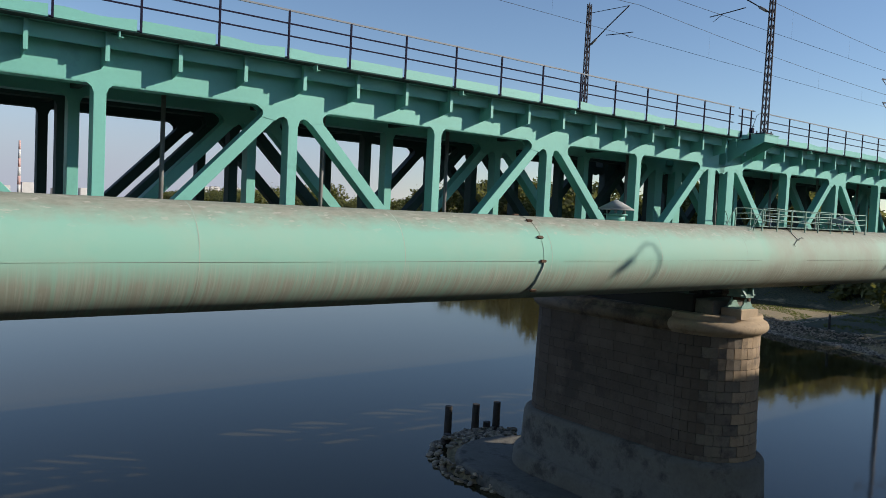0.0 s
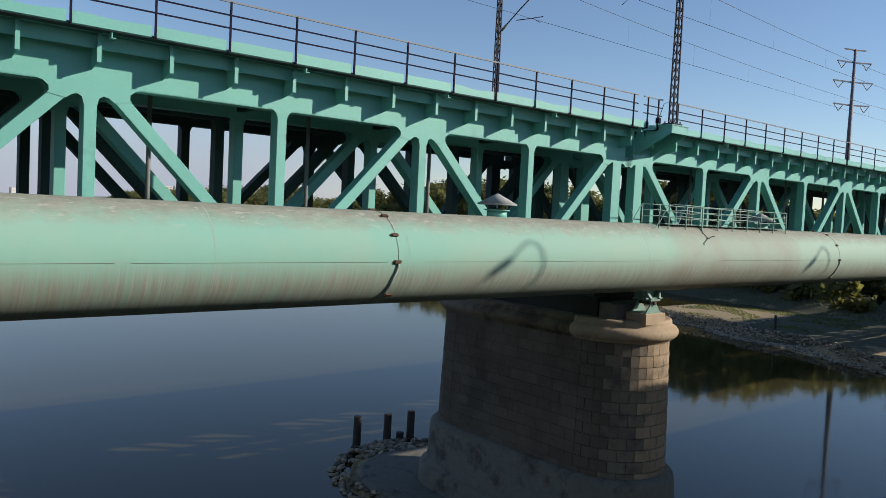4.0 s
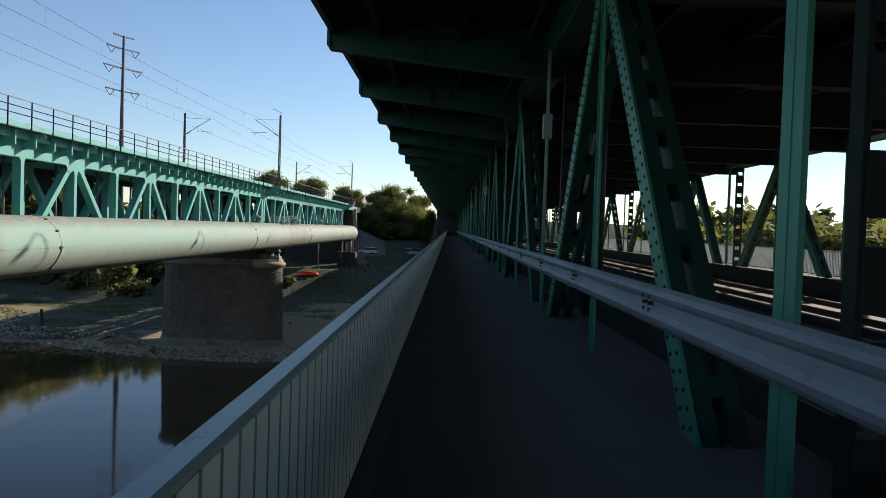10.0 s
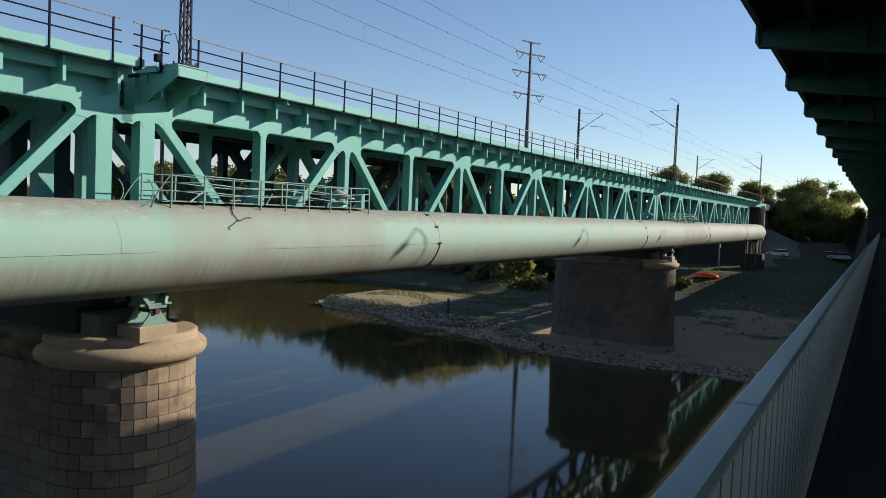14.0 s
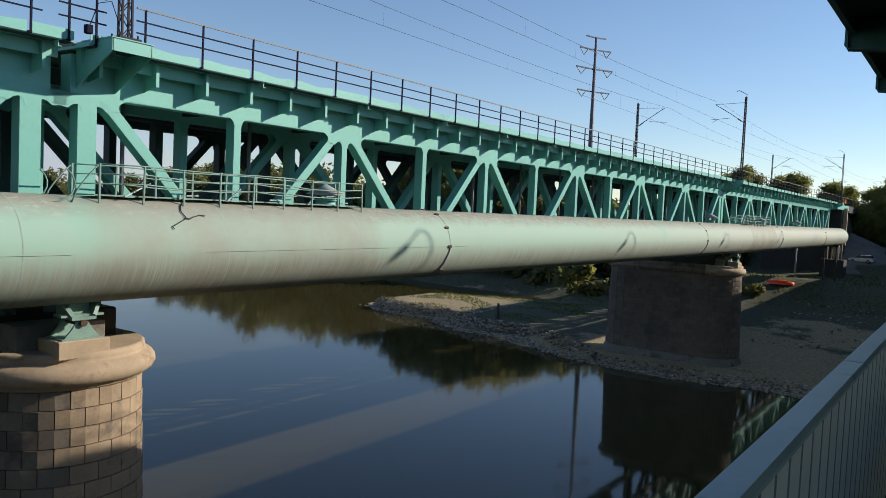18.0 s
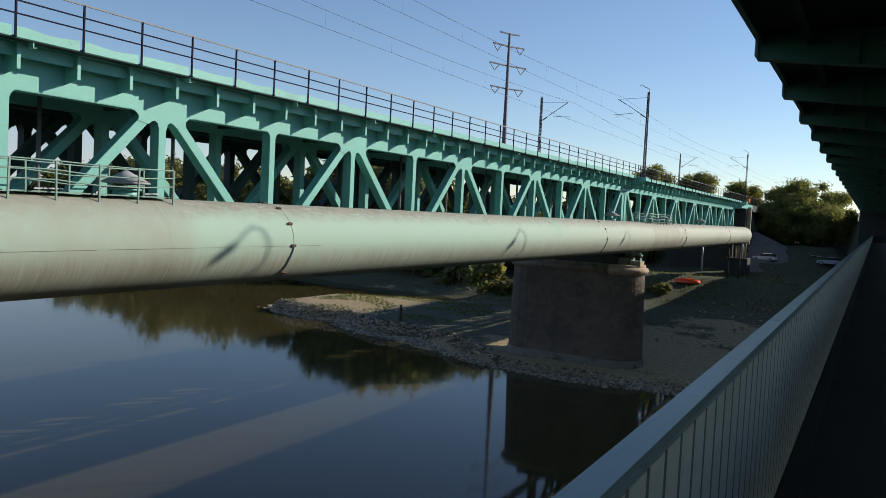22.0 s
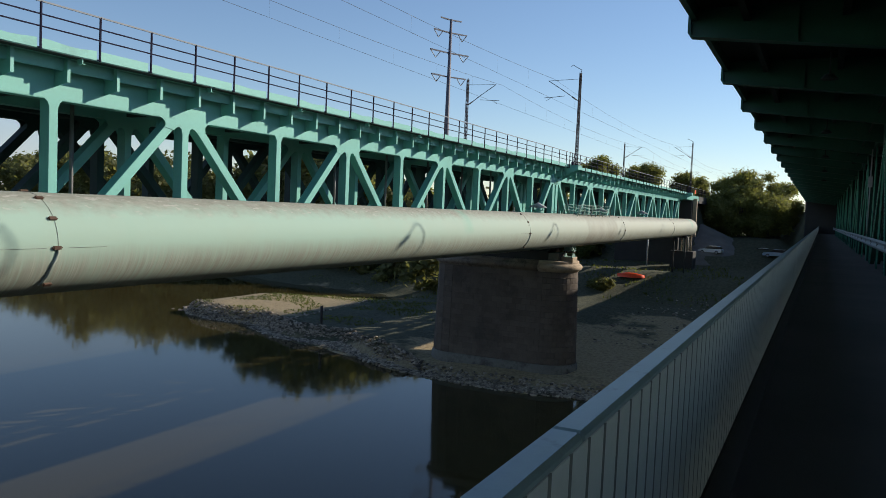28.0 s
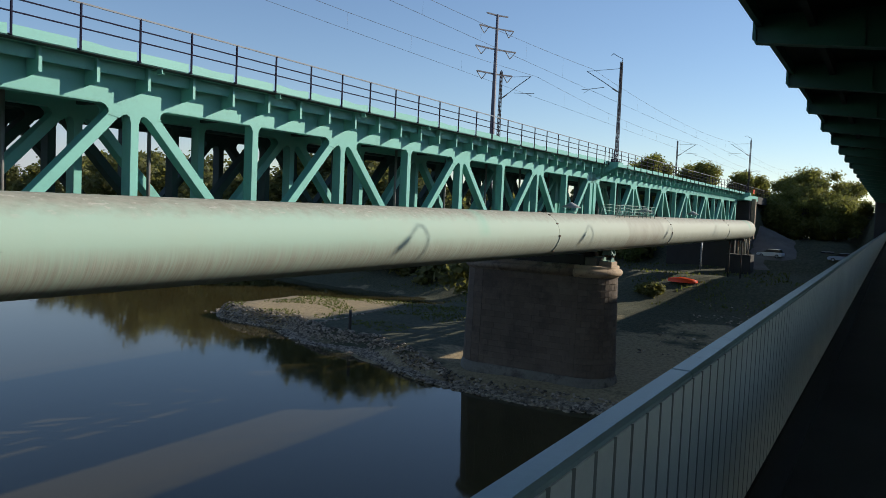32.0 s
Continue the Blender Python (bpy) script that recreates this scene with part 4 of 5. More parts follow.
# drain pipes hanging inside the railway span
for x0 in SPANS:
    for i in range(12):
        bm = B()
        x = x0 + 2.75 + i * 5.68
        rod(bm, (x, 24.6, -0.4), (x, 24.6, 5.1), 0.075, n=10)
        rod(bm, (x, 24.6, 1.3), (x, 24.6, 1.45), 0.10, n=10)
        solid("drain_pipe", bm, DRAIN, "grey drain pipe hanging below the railway deck", "drain pipe", "drain pipes")

# ---- overhead line ----
def mast(x, y, side, z0=6.15, h=8.6):
    """Lattice mast with a bracket arm over the track. side: +1 reaches northwards."""
    m = thing("catenary_mast", T(x, y, z0), "dark lattice steel catenary mast with a bracket arm", "mast", "catenary masts")
    w0, w1, deep = 0.16, 0.105, 0.62
    for sx in (-1, 1):
        for sy in (-1, 1):
            bm = B()
            bar(bm, (sx * w0, sy * w0 * deep, 0), (sx * w1, sy * w1 * deep, h), 0.055, 0.055)
            part("leg", bm, MASTC, m)
    bm = B()
    n = 22
    for i in range(n):
        a, b = i / n, (i + 1) / n
        wa, wb = w0 + (w1 - w0) * a, w0 + (w1 - w0) * b
        s = 1 if i % 2 else -1
        for t in (-1, 1):
            bar(bm, (s * wa, t * wa * deep, a * h), (-s * wb, t * wb * deep, b * h), 0.03, 0.02, (1, 0.1, 0))
            bar(bm, (t * wa, s * wa * deep, a * h), (t * wb, -s * wb * deep, b * h), 0.02, 0.03, (0.1, 1, 0))
    tagged(part("lacing", bm, MASTC, m), kind="stuff")
    bm = B()
    box(bm, -0.35, 0.35, -0.30, 0.30, -0.04, 0.06)
    for sx in (-0.28, 0.28):
        for sy in (-0.22, 0.22):
            rod(bm, (sx, sy, 0.06), (sx, sy, 0.16), 0.03, n=6)
    part("base_plate", bm, MASTC, m)
    bm = B()
    tube(bm, [(0, side * 0.15, h * 0.70), (0, side * 1.6, h * 0.815), (0, side * 3.1, h * 0.925)], 0.035, 6)
    part("arm", bm, MASTC, m)
    bm = B()
    tube(bm, [(0, 0, h * 0.935), (0, side * 3.1, h * 0.925)], 0.02, 6)
    part("tie_rod", bm, MASTC, m)
    bm = B()
    tube(bm, [(0, side * 1.45, h * 0.755), (0, side * 2.6, h * 0.745), (0, side * 3.5, h * 0.74)], 0.025, 6)
    tube(bm, [(0, side * 2.7, h * 0.745), (0, side * 3.3, h * 0.705)], 0.015, 6)
    part("steady_arm", bm, MASTC, m)
    bm = B()
    rod(bm, (0, side * 0.28, h * 0.71), (0, side * 0.70, h * 0.742), 0.07, n=8)
    part("insulator", bm, INSUL, m)
    bm = B()
    tube(bm, [(0, 0, h), (0, -side * 0.1, h + 0.25), (0, side * 0.35, h + 0.5), (0, side * 0.75, h + 0.75), (0, side * 0.95, h + 0.62)] if side > 0 else [(0, 0, h), (0, 0, h + 0.1)], 0.03, 6)
    part("top_hook", bm, MASTC, m)
    return m


MASTS = ((-36.2, 20.55, 1), (34.25, 20.55, 1), (104.35, 20.55, 1), (173.6, 20.55, 1), (246.0, 20.55, 1),
         (-36.2, 32.6, -1), (34.25, 32.6, -1), (105.35, 32.6, -1), (174.2, 32.6, -1), (246.0, 32.6, -1))
for x, y, s in MASTS:
    mast(x, y, s, 6.15 if x < 180 else 5.94)
for x, y, s in MASTS:
    if x < 180:
        bm = B()                # console that carries the mast
        w = 0.62
        for sx in (-w, w):
            plate(bm, [(y - s * 0.42, 6.09), (y + s * (1.50 if s > 0 else 2.3), 6.09), (y + s * (1.50 if s > 0 else 2.3), 4.75), (y - s * 0.42, 5.72)], x + sx - 0.02, x + sx + 0.02, "x")
        box(bm, x - w - 0.05, x + w + 0.05, min(y - s * 0.45, y + s * 1.2), max(y - s * 0.45, y + s * 1.2), 6.08, 6.11)
        box(bm, x - w, x + w, min(y - s * 0.42, y - s * 0.38), max(y - s * 0.42, y - s * 0.38), 5.72, 6.08)
        solid("mast_console", bm, GREEN, "mint-green steel console under a catenary mast", "bracket", "mast consoles")
        bm = B()
        box(bm, x - 1.22, x - 1.02, y - 0.09, y + 0.09, 6.11, 6.36, 0.02)
        tube(bm, [(x - 1.1, y, 6.3), (x - 0.9, y - 0.1, 7.0), (x - 0.5, y - 0.1, 7.15), (x - 0.2, y, 6.6)], 0.014, 5)
        solid("junction_box", bm, RAILBLUE, "small dark cable box with a bent lead", "cable box", "cable boxes")

mast_x = (-36.2, 34.25, 105.1, 174.2, 246.0)
for y, zc in ((23.35, 12.5), (28.75, 12.1)):
    for x0, x1 in zip(mast_x, mast_x[1:]):
        bm = B()
        pts = []
        for i in range(21):
            f = i / 20
            pts.append((x0 + (x1 - x0) * f, y, zc + 1.9 - 0.9 * (1 - (2 * f - 1) ** 2)))
        tube(bm, pts, 0.013, 4)
        tube(bm, [(x0, y, zc), (x1, y, zc)], 0.011, 4)
        for i in range(2, 19, 2):
            tube(bm, [pts[i], (pts[i][0], y, zc)], 0.004, 3)
        solid("contact_line", bm, CABLE, "thin dark overhead contact line with droppers", "wire", "contact lines")

def pylon(x, y, z0, top):
    p = thing("power_pylon", T(x, y, z0), "slim grey tubular power pylon with three cross-arms", "pylon")
    h = top - z0
    bm = B()
    rod(bm, (0, 0, 0), (0, 0, h), 0.85, 0.28, 14)
    part("shaft", bm, PYLON, p)
    d = Vector((0.9, -0.43, 0)).normalized()
    for k, (dz, w) in enumerate(((0.2, 3.0), (3.1, 4.8), (7.7, 5.6), (13.1, 5.0))):
        z = h - dz
        bm = B()
        up = 0.15
        bar(bm, d * -w + Vector((0, 0, z + up)), Vector((0, 0, z)), 0.22, 0.30, (0, 0, 1))
        bar(bm, d * w + Vector((0, 0, z + up)), Vector((0, 0, z)), 0.22, 0.30, (0, 0, 1))
        part("cross_arm", bm, PYLON, p)
        if k:
            for s in (-1, 1):
                bm = B()
                a, b, c = d * (s * w) + Vector((0, 0, z + up)), d * (s * w * 0.46) + Vector((0, 0, z + 0.1)), d * (s * w * 0.72) + Vector((0, 0, z - 1.5))
                rod(bm, a, c, 0.09, n=6)
                rod(bm, b, c, 0.09, n=6)
                part("insulator_string", bm, INSUL, p)


pylon(192.6, 78.3, -9.0, 44.7)

# ---- footway of the road bridge ----
W0, W1 = -30.0, 182.0            # west and east ends
NP = 5.86                        # bracket spacing
NX = 22.20                       # a truss node
RAIL_H = 1.212
RAIL_Y = -0.037                  # middle of the footway railing
bm = B()
box(bm, W0, W1, -3.30, 0.14, -0.25, 0.0)
solid("footway", bm, ASPHALT, "dark asphalt footway", "footway", kind="structure")
bm = B()
box(bm, W0, W1, 0.14, 0.22, -0.75, 0.06)
solid("footway_edge_beam", bm, DGREEN, "dark green steel edge beam", "beam", kind="structure")

# Kerb in a near-black tone that merges with the dark footway.
bm = B()
box(bm, W0, W1, -0.070, 0.138, 0.002, 0.44, 0.01)
solid("footway_kerb", bm, KERB, "near-black kerb under the railing", "kerb", kind="structure")
bm = B()
box(bm, W0, W1, -3.36, -3.302, -0.3, 0.335)
solid("splash_board", bm, NEARBLACK, "black splash board between footway and roadway", "board", kind="structure")

fr = thing("footway_railing", T(W0, RAIL_Y, 0), "pale blue-grey steel railing of close-set flat slats", "railing")
SEG = 6.0
i = 0
while W0 + i * SEG < W1:
    bm = B()
    a = i * SEG
    box(bm, a + 0.001, a + SEG - 0.001, -0.035, 0.035, RAIL_H - 0.028, RAIL_H, 0.009)
    part("handrail", bm, HANDRAIL, fr, "worn pale blue-grey handrail")
    bm = B()
    box(bm, a, a + SEG, -0.018, 0.022, 0.445, 0.475)
    part("bottom_rail", bm, SLAT, fr)
    i += 1
bm = B()
plate(bm, [(-0.0575, -0.024), (-0.051, -0.030), (0.051, -0.030), (0.0575, -0.024), (0.0575, -0.018), (-0.0575, -0.018)], 0.46, RAIL_H - 0.028, "z")
slat = mesh_of("slat", bm, SLAT)
# Edge faces take the dark tone that stands for shade between slats.
slat.materials.append(GAPSHADE)
for p in slat.polygons:
    if abs(p.normal.x) > 0.5:
        p.material_index = 1
bm = B()
box(bm, -0.03, 0.03, -0.006, 0.026, 0.43, RAIL_H - 0.028)
rpost = mesh_of("rail_post", bm, SLAT)
STEP = 0.122
n_slats = int((W1 - W0) / STEP)
near0 = int((8.0 - W0) / STEP)
rest_v, rest_f = [], []
for i in range(n_slats):
    x = i * STEP
    if i % 16 == 0:
        put("rail_post", rpost, fr, T(x, 0, 0))
    if near0 <= i < near0 + 300:
        put("slat", slat, fr, T(x, 0, 0))
    else:
        k = len(rest_v)
        for zz in (0.46, RAIL_H - 0.028):
            for dx, dy in ((-0.0575, -0.030), (0.0575, -0.030), (0.0575, -0.018), (-0.0575, -0.018)):
                rest_v.append((x + dx, dy, zz))
        rest_f += [(k, k + 1, k + 5, k + 4), (k + 1, k + 2, k + 6, k + 5), (k + 2, k + 3, k + 7, k + 6), (k + 3, k, k + 4, k + 7)]
me = bpy.data.meshes.new("slats")
me.from_pydata(rest_v, [], rest_f)
me.materials.append(SLAT)
me.materials.append(GAPSHADE)
for i, p in enumerate(me.polygons):
    p.material_index = i % 2
tagged(put("slats", me, fr), kind="stuff")

# upper roadway: slab, edge, cantilever brackets
bm = B()
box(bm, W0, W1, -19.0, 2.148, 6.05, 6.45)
solid("upper_deck", bm, NEARBLACK, "near-black underside of the upper road deck", "deck", kind="structure")
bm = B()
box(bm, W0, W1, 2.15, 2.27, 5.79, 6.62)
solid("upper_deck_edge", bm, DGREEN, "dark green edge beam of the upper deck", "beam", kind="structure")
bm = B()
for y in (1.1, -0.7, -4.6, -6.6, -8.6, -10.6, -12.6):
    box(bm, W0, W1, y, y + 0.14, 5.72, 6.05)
solid("upper_deck_stringers", bm, NEARBLACK, "near-black steel stringers under the upper deck", "beam", kind="structure")
bm = B()
plate(bm, [(2.145, 6.04), (2.145, 5.90), (2.31, 5.88), (2.32, 5.52), (2.25, 5.45), (-2.4, 4.95), (-2.4, 6.04)], -0.02, 0.02, "x")
cant_web = mesh_of("web_plate", bm, DGREEN)
bm = B()
plate(bm, [(2.28, 5.47), (2.28, 5.445), (-2.4, 4.935), (-2.4, 4.96)], -0.15, 0.15, "x")
cant_flange = mesh_of("bottom_flange", bm, DGREEN)
bm = B()
plate(bm, [(2.25, 5.45), (2.33, 5.52), (2.33, 5.89), (2.29, 5.90)], -0.15, 0.15, "x")
cant_tip = mesh_of("tip_plate", bm, DGREEN)
bm = B()
box(bm, -0.10, 0.10, 0.20, 0.215, 5.27, 6.0)
cant_rib = mesh_of("stiffener", bm, DGREEN)
bm = B()
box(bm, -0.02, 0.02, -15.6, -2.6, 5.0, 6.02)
cross_web = mesh_of("web_plate", bm, NEARBLACK)
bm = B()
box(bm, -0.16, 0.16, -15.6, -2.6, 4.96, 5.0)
cross_flange = mesh_of("bottom_flange", bm, NEARBLACK)

# trusses of the road bridge
tr_n = thing("road_bridge_truss", T(NX, -2.42, 0), "dark green riveted steel truss beside the footway", "bridge truss", "road bridge trusses")
tr_f = thing("road_bridge_truss", T(NX, -14.9, 0), "dark steel truss on the far side of the road bridge", "bridge truss", "road bridge trusses")


def strut(length, w):
    """Front flange plate of a strut along z."""
    return box(B(), -w / 2, w / 2, -0.03, 0.0, 0, length)


def web(length, w):
    """Front and back channels behind a strut's flange, joined by batten plates."""
    bm = B()
    for ya, yb in ((-0.185, -0.034), (-0.42, -0.295)):
        box(bm, -w / 2 + 0.01, w / 2 - 0.01, ya, yb, 0, length)
    for i in range(int(length / 0.78)):
        box(bm, -w / 2 + 0.02, w / 2 - 0.02, -0.294, -0.186, 0.25 + i * 0.78, 0.45 + i * 0.78)
    return bm


def rivet_rows(length, w):
    """Two staggered rows of domed rivets on a strut's front."""
    bm = B()
    for i in range(int(length / 0.17)):
        for s in (-1, 1):
            z = 0.10 + i * 0.17 + (0.085 if s > 0 else 0)
            x = s * w * 0.27
            top = bm.verts.new((x, 0.020, z))
            ring = [bm.verts.new((x + 0.026 * math.cos(k * math.pi / 3), 0.001, z + 0.026 * math.sin(k * math.pi / 3))) for k in range(6)]
            for k in range(6):
                bm.faces.new((ring[k], ring[(k + 1) % 6], top))
    return bm


VX, VH, VW = -0.66, 5.75, 4.78         # apex offset, apex height over the foot, half spread of a diagonal pair
LEN = math.hypot(VW, VH)
ang = math.degrees(math.atan2(VW, VH))
diag = mesh_of("diagonal", strut(LEN, 0.30), TGREEN)
# Rivet heads in near-black: the small shadows they cast are put into their colour.
rivets = mesh_of("rivets", rivet_rows(LEN, 0.30), NEARBLACK)
bm = B()
box(bm, -0.145, 0.145, -0.04, 0.0, -0.9, 5.6)
box(bm, -0.008, 0.008, 0.0, 0.006, -0.9, 5.6)
upright = mesh_of("upright", bm, TGREEN)
bm = B()
box(bm, -0.13, 0.13, -0.05, -0.02, -0.9, 5.5)
box(bm, -0.01, 0.01, -0.02, 0.01, -0.9, 5.5)
hanger = mesh_of("hanger", bm, TGREEN)
bm = B()
for yy in (-0.62, -0.30):
    bar(bm, (0, yy, -0.8), (0, yy, 5.6), 0.16, 0.04, (0, 1, 0))
for i in range(11):
    box(bm, -0.09, 0.09, -0.62, -0.30, 0.1 + i * 0.55, 0.48 + i * 0.55)
back_post = mesh_of("laced_post", bm, NEARBLACK)
# Channels in a much darker green than the front flanges.
dweb = mesh_of("web", web(LEN, 0.30), DEEPGREEN)
bm = B()
plate(bm, [(-0.62, 5.62), (0.62, 5.62), (0.45, 5.2), (0.30, 4.85), (0.12, 4.75), (0.08, 5.0), (-0.08, 5.0), (-0.12, 4.75), (-0.30, 4.85), (-0.45, 5.2)], 0.004, 0.016)
gus = mesh_of("gusset", bm, DGREEN)
for tr, front in ((tr_n, True), (tr_f, False)):
    lo, hi = int((W0 - NX) / NP) + 1, int((W1 - NX) / NP) - 1
    for i in range(lo, hi):
        x = i * NP
        if i % 2 == 0:
            x += VX
            put("hanger", hanger, tr, T(x, 0, 0))
            put("gusset", gus, tr, T(x, 0, 0))
            for s in (-1, 1):
                d = put("diagonal", diag, tr, T(x + s * VW, 0, -0.55) @ pose(0, 0, 0, 0, -s * ang, 0))
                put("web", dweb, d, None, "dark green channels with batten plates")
                if front and -4 <= i <= 8:
                    tagged(put("rivets", rivets, d, None, "domed rivet heads with their shadow in the colour"), kind="stuff")
        else:
            put("upright", upright, tr, T(x + VX + 0.1, -0.05, 0))
        if i % 2:
            put("laced_post", back_post, tr, T(x + VX, -0.1, 0))
    bm = B()
    box(bm, W0 - NX, W1 - NX, -0.62, -0.02, 5.3, 5.95, 0.02)
    part("top_chord", bm, DGREEN, tr)
    bm = B()
    box(bm, W0 - NX, W1 - NX, -0.75, -0.30, -1.3, -0.6, 0.02)
    part("bottom_chord", bm, DGREEN, tr)
i = int((W0 - NX) / NP) + 1
while NX + i * NP < W1:
    cb = thing("cantilever_bracket", T(NX + i * NP, 0, 0), "dark green tapered cantilever bracket under the upper deck", "bracket", "cantilever brackets")
    for nm, me in (("web_plate", cant_web), ("bottom_flange", cant_flange), ("tip_plate", cant_tip), ("stiffener", cant_rib)):
        put(nm, me, cb)
    cg = thing("cross_girder", T(NX + i * NP, 0, 0), "near-black steel cross girder of the upper deck", "girder", "cross girders")
    put("web_plate", cross_web, cg)
    put("bottom_flange", cross_flange, cg)
    i += 1

# lower roadway behind the truss, far footway and its railing
bm = B()
box(bm, W0, W1, -14.6, -3.3, -0.55, -0.30)
solid("lower_roadway", bm, PLANK, "light worn deck of the lower roadway", "road", kind="structure")
bm = B()
box(bm, W0, W1, -18.4, -14.62, -0.25, 0.0)
solid("far_footway", bm, PLANK, "light far footway", "footway", kind="structure")
for yk in (-6.5, -8.0, -10.4, -11.9):
    bm = B()
    box(bm, W0, W1, yk - 0.06, yk + 0.06, -0.30, -0.16, 0.01)
    solid("tram_rail", bm, RUST, "rusty tram rail on the lower roadway", "rail", "tram rails")
for yk, zk in ((-5.6, 0.12), (-9.0, -0.12), (-13.6, 0.35)):
    bm = B()
    box(bm, W0, W1, yk - 0.12, yk + 0.12, -0.297, zk, 0.02)
    solid("roadway_kerb_beam", bm, NEARBLACK, "black longitudinal kerb beam on the roadway", "beam", "kerb beams")
ff = thing("far_railing", T(W0, -18.3, 0), "pale slatted railing along the far footway", "railing")
bm = B()
box(bm, 0, W1 - W0, -0.05, 0.05, 1.15, 1.2)
part("handrail", bm, HANDRAIL, ff)
v, f = [], []
for i in range(int(120 / 0.14)):
    x, k = 20 + i * 0.14, len(v)
    for zz in (0.05, 1.15):
        for dx, dy in ((-0.012, -0.02), (0.012, -0.02), (0.012, 0.02), (-0.012, 0.02)):
            v.append((x + dx, dy, zz))
    f += [(k, k + 1, k + 5, k + 4), (k + 1, k + 2, k + 6, k + 5), (k + 2, k + 3, k + 7, k + 6), (k + 3, k, k + 4, k + 7)]
me = bpy.data.meshes.new("slats")
me.from_pydata(v, [], f)
me.materials.append(SLAT)
tagged(put("slats", me, ff), kind="stuff")

# guard rail
gr = thing("guard_rail", T(W0, -2.32, 0), "galvanised W-beam guard rail along the truss", "guard rail")
prof = [(0.0, 1.16), (0.035, 1.13), (0.055, 1.09), (0.035, 1.05), (0.0, 1.02), (0.0, 0.98), (0.035, 0.94), (0.055, 0.89), (0.035, 0.84), (0.0, 0.80)]
i = 0
while W0 + i * 4.0 < W1:
    bm = B()
    a, b = i * 4.0, i * 4.0 + 4.06
    rows_ = [[bm.verts.new((xx, y + (0.004 if xx == a else 0), z)) for y, z in prof] for xx in (a, b)]
    back = [[bm.verts.new((xx, y - 0.006, z)) for y, z in prof] for xx in (a, b)]
    for j in range(len(prof) - 1):
        bm.faces.new((rows_[0][j], rows_[1][j], rows_[1][j + 1], rows_[0][j + 1]))
        bm.faces.new((back[0][j], back[0][j + 1], back[1][j + 1], back[1][j]))
    part("beam", bm, RAILSTEEL, gr)
    bm = B()
    for dx in (0.06, 0.24):
        for z in (1.0, 1.06, 0.94):
            rod(bm, (a + dx, 0.0, z), (a + dx, 0.05, z), 0.018, n=6)
    tagged(part("bolts", bm, RUST, gr, "dark splice bolts"), kind="stuff")
    i += 1
bm = B()
box(bm, -0.05, 0.05, -0.33, -0.006, 0.93, 1.07)
gp = mesh_of("stand_off", bm, NEARBLACK)
for i in range(int((W1 - W0) / 4.0)):
    put("stand_off", gp, gr, T(i * 4.0 + 2.0, 0, 0))

# fittings under the upper deck: lamps, a conduit and downpipes
for k in range(-2, 8):
    bm = B()
    x = 19.5 + k * 2 * NP
    rod(bm, (x, -0.4, 5.1), (x, -0.4, 6.06), 0.02, n=6)
    rod(bm, (x, -0.4, 5.02), (x, -0.4, 5.14), 0.20, 0.10, 14)
    solid("footway_lamp", bm, NEARBLACK, "unlit lamp hanging under the upper deck", "lamp", "footway lamps")
bm = B()
tube(bm, [(W0, -1.9, 5.35), (W1, -1.9, 5.35)], 0.035, 6)
solid("conduit", bm, NEARBLACK, "thin grey conduit under the deck", "conduit")
for x in (13.9, 26.4, 49.7, 73.0):
    bm = B()
    rod(bm, (x - 0.1, -3.35, -0.5), (x - 0.1, -3.35, 6.0), 0.18, n=14)
    rod(bm, (x - 0.1, -3.35, 1.2), (x - 0.1, -3.35, 1.26), 0.20, n=14)
    solid("downpipe", bm, NEARBLACK, "dark downpipe beside the truss", "downpipe", "downpipes")
for x in (25.2, 48.5, 71.8):
    bm = B()
    tube(bm, [(x, -2.2, 1.3), (x, -2.2, 4.9)], 0.03, 6)
    box(bm, x - 0.09, x + 0.09, -2.28, -2.12, 3.3, 3.75, 0.01)
    solid("cable_riser", bm, RAILSTEEL, "grey cable riser with a small box", "cable riser", "cable risers")


def street_lamp(x):
    """Road lamp on the upper deck's edge; its arm bends over the carriageway."""
    s = thing("street_lamp", T(x, 1.75, 6.45), "grey street lamp with a curved arm on the upper deck", "street lamp", "street lamps")
    bm = B()
    tube(bm, [(0, 0, 0), (0, 0, 3.0), (0, 0, 5.6), (0, -0.12, 6.25), (0, -0.45, 6.62), (0, -0.9, 6.70), (0, -1.6, 6.62)], 0.045, 8)
    part("pole", bm, GALV, s)
    bm = B()
    box(bm, -0.16, 0.16, -2.25, -1.5, 6.52, 6.70, 0.04)
    part("lantern", bm, GALV, s)


for k in range(-3, 8):
    street_lamp(43.4 + 23.45 * k)
# Unseen parapet, added for the shadow that the deck's edge casts.
bm = B()
for z in (7.05, 7.5):
    box(bm, W0, W1, 2.18, 2.23, z, z + 0.05)
for i in range(int((W1 - W0) / 2.5)):
    box(bm, W0 + i * 2.5, W0 + i * 2.5 + 0.06, 2.18, 2.24, 6.6, 7.05)
solid("upper_parapet", bm, GALV, "unseen steel parapet rail added on the upper deck", "parapet")

# piers of the road bridge
for px in (33.25, 103.9):
    bm = B()
    loft(bm, [(stadium(px, -15.5, -4.0, 2.9, 12), ZW - 2.6), (stadium(px, -15.5, -4.0, 2.6, 12), -2.2), (stadium(px, -15.5, -4.0, 2.9, 12), -2.0), (stadium(px, -15.5, -4.0, 2.9, 12), -1.35)])
    solid("road_bridge_pier", bm, DKCONC, "dark round-nosed pier of the road bridge", "bridge pier", "road bridge piers")
# abutments
bm = B()
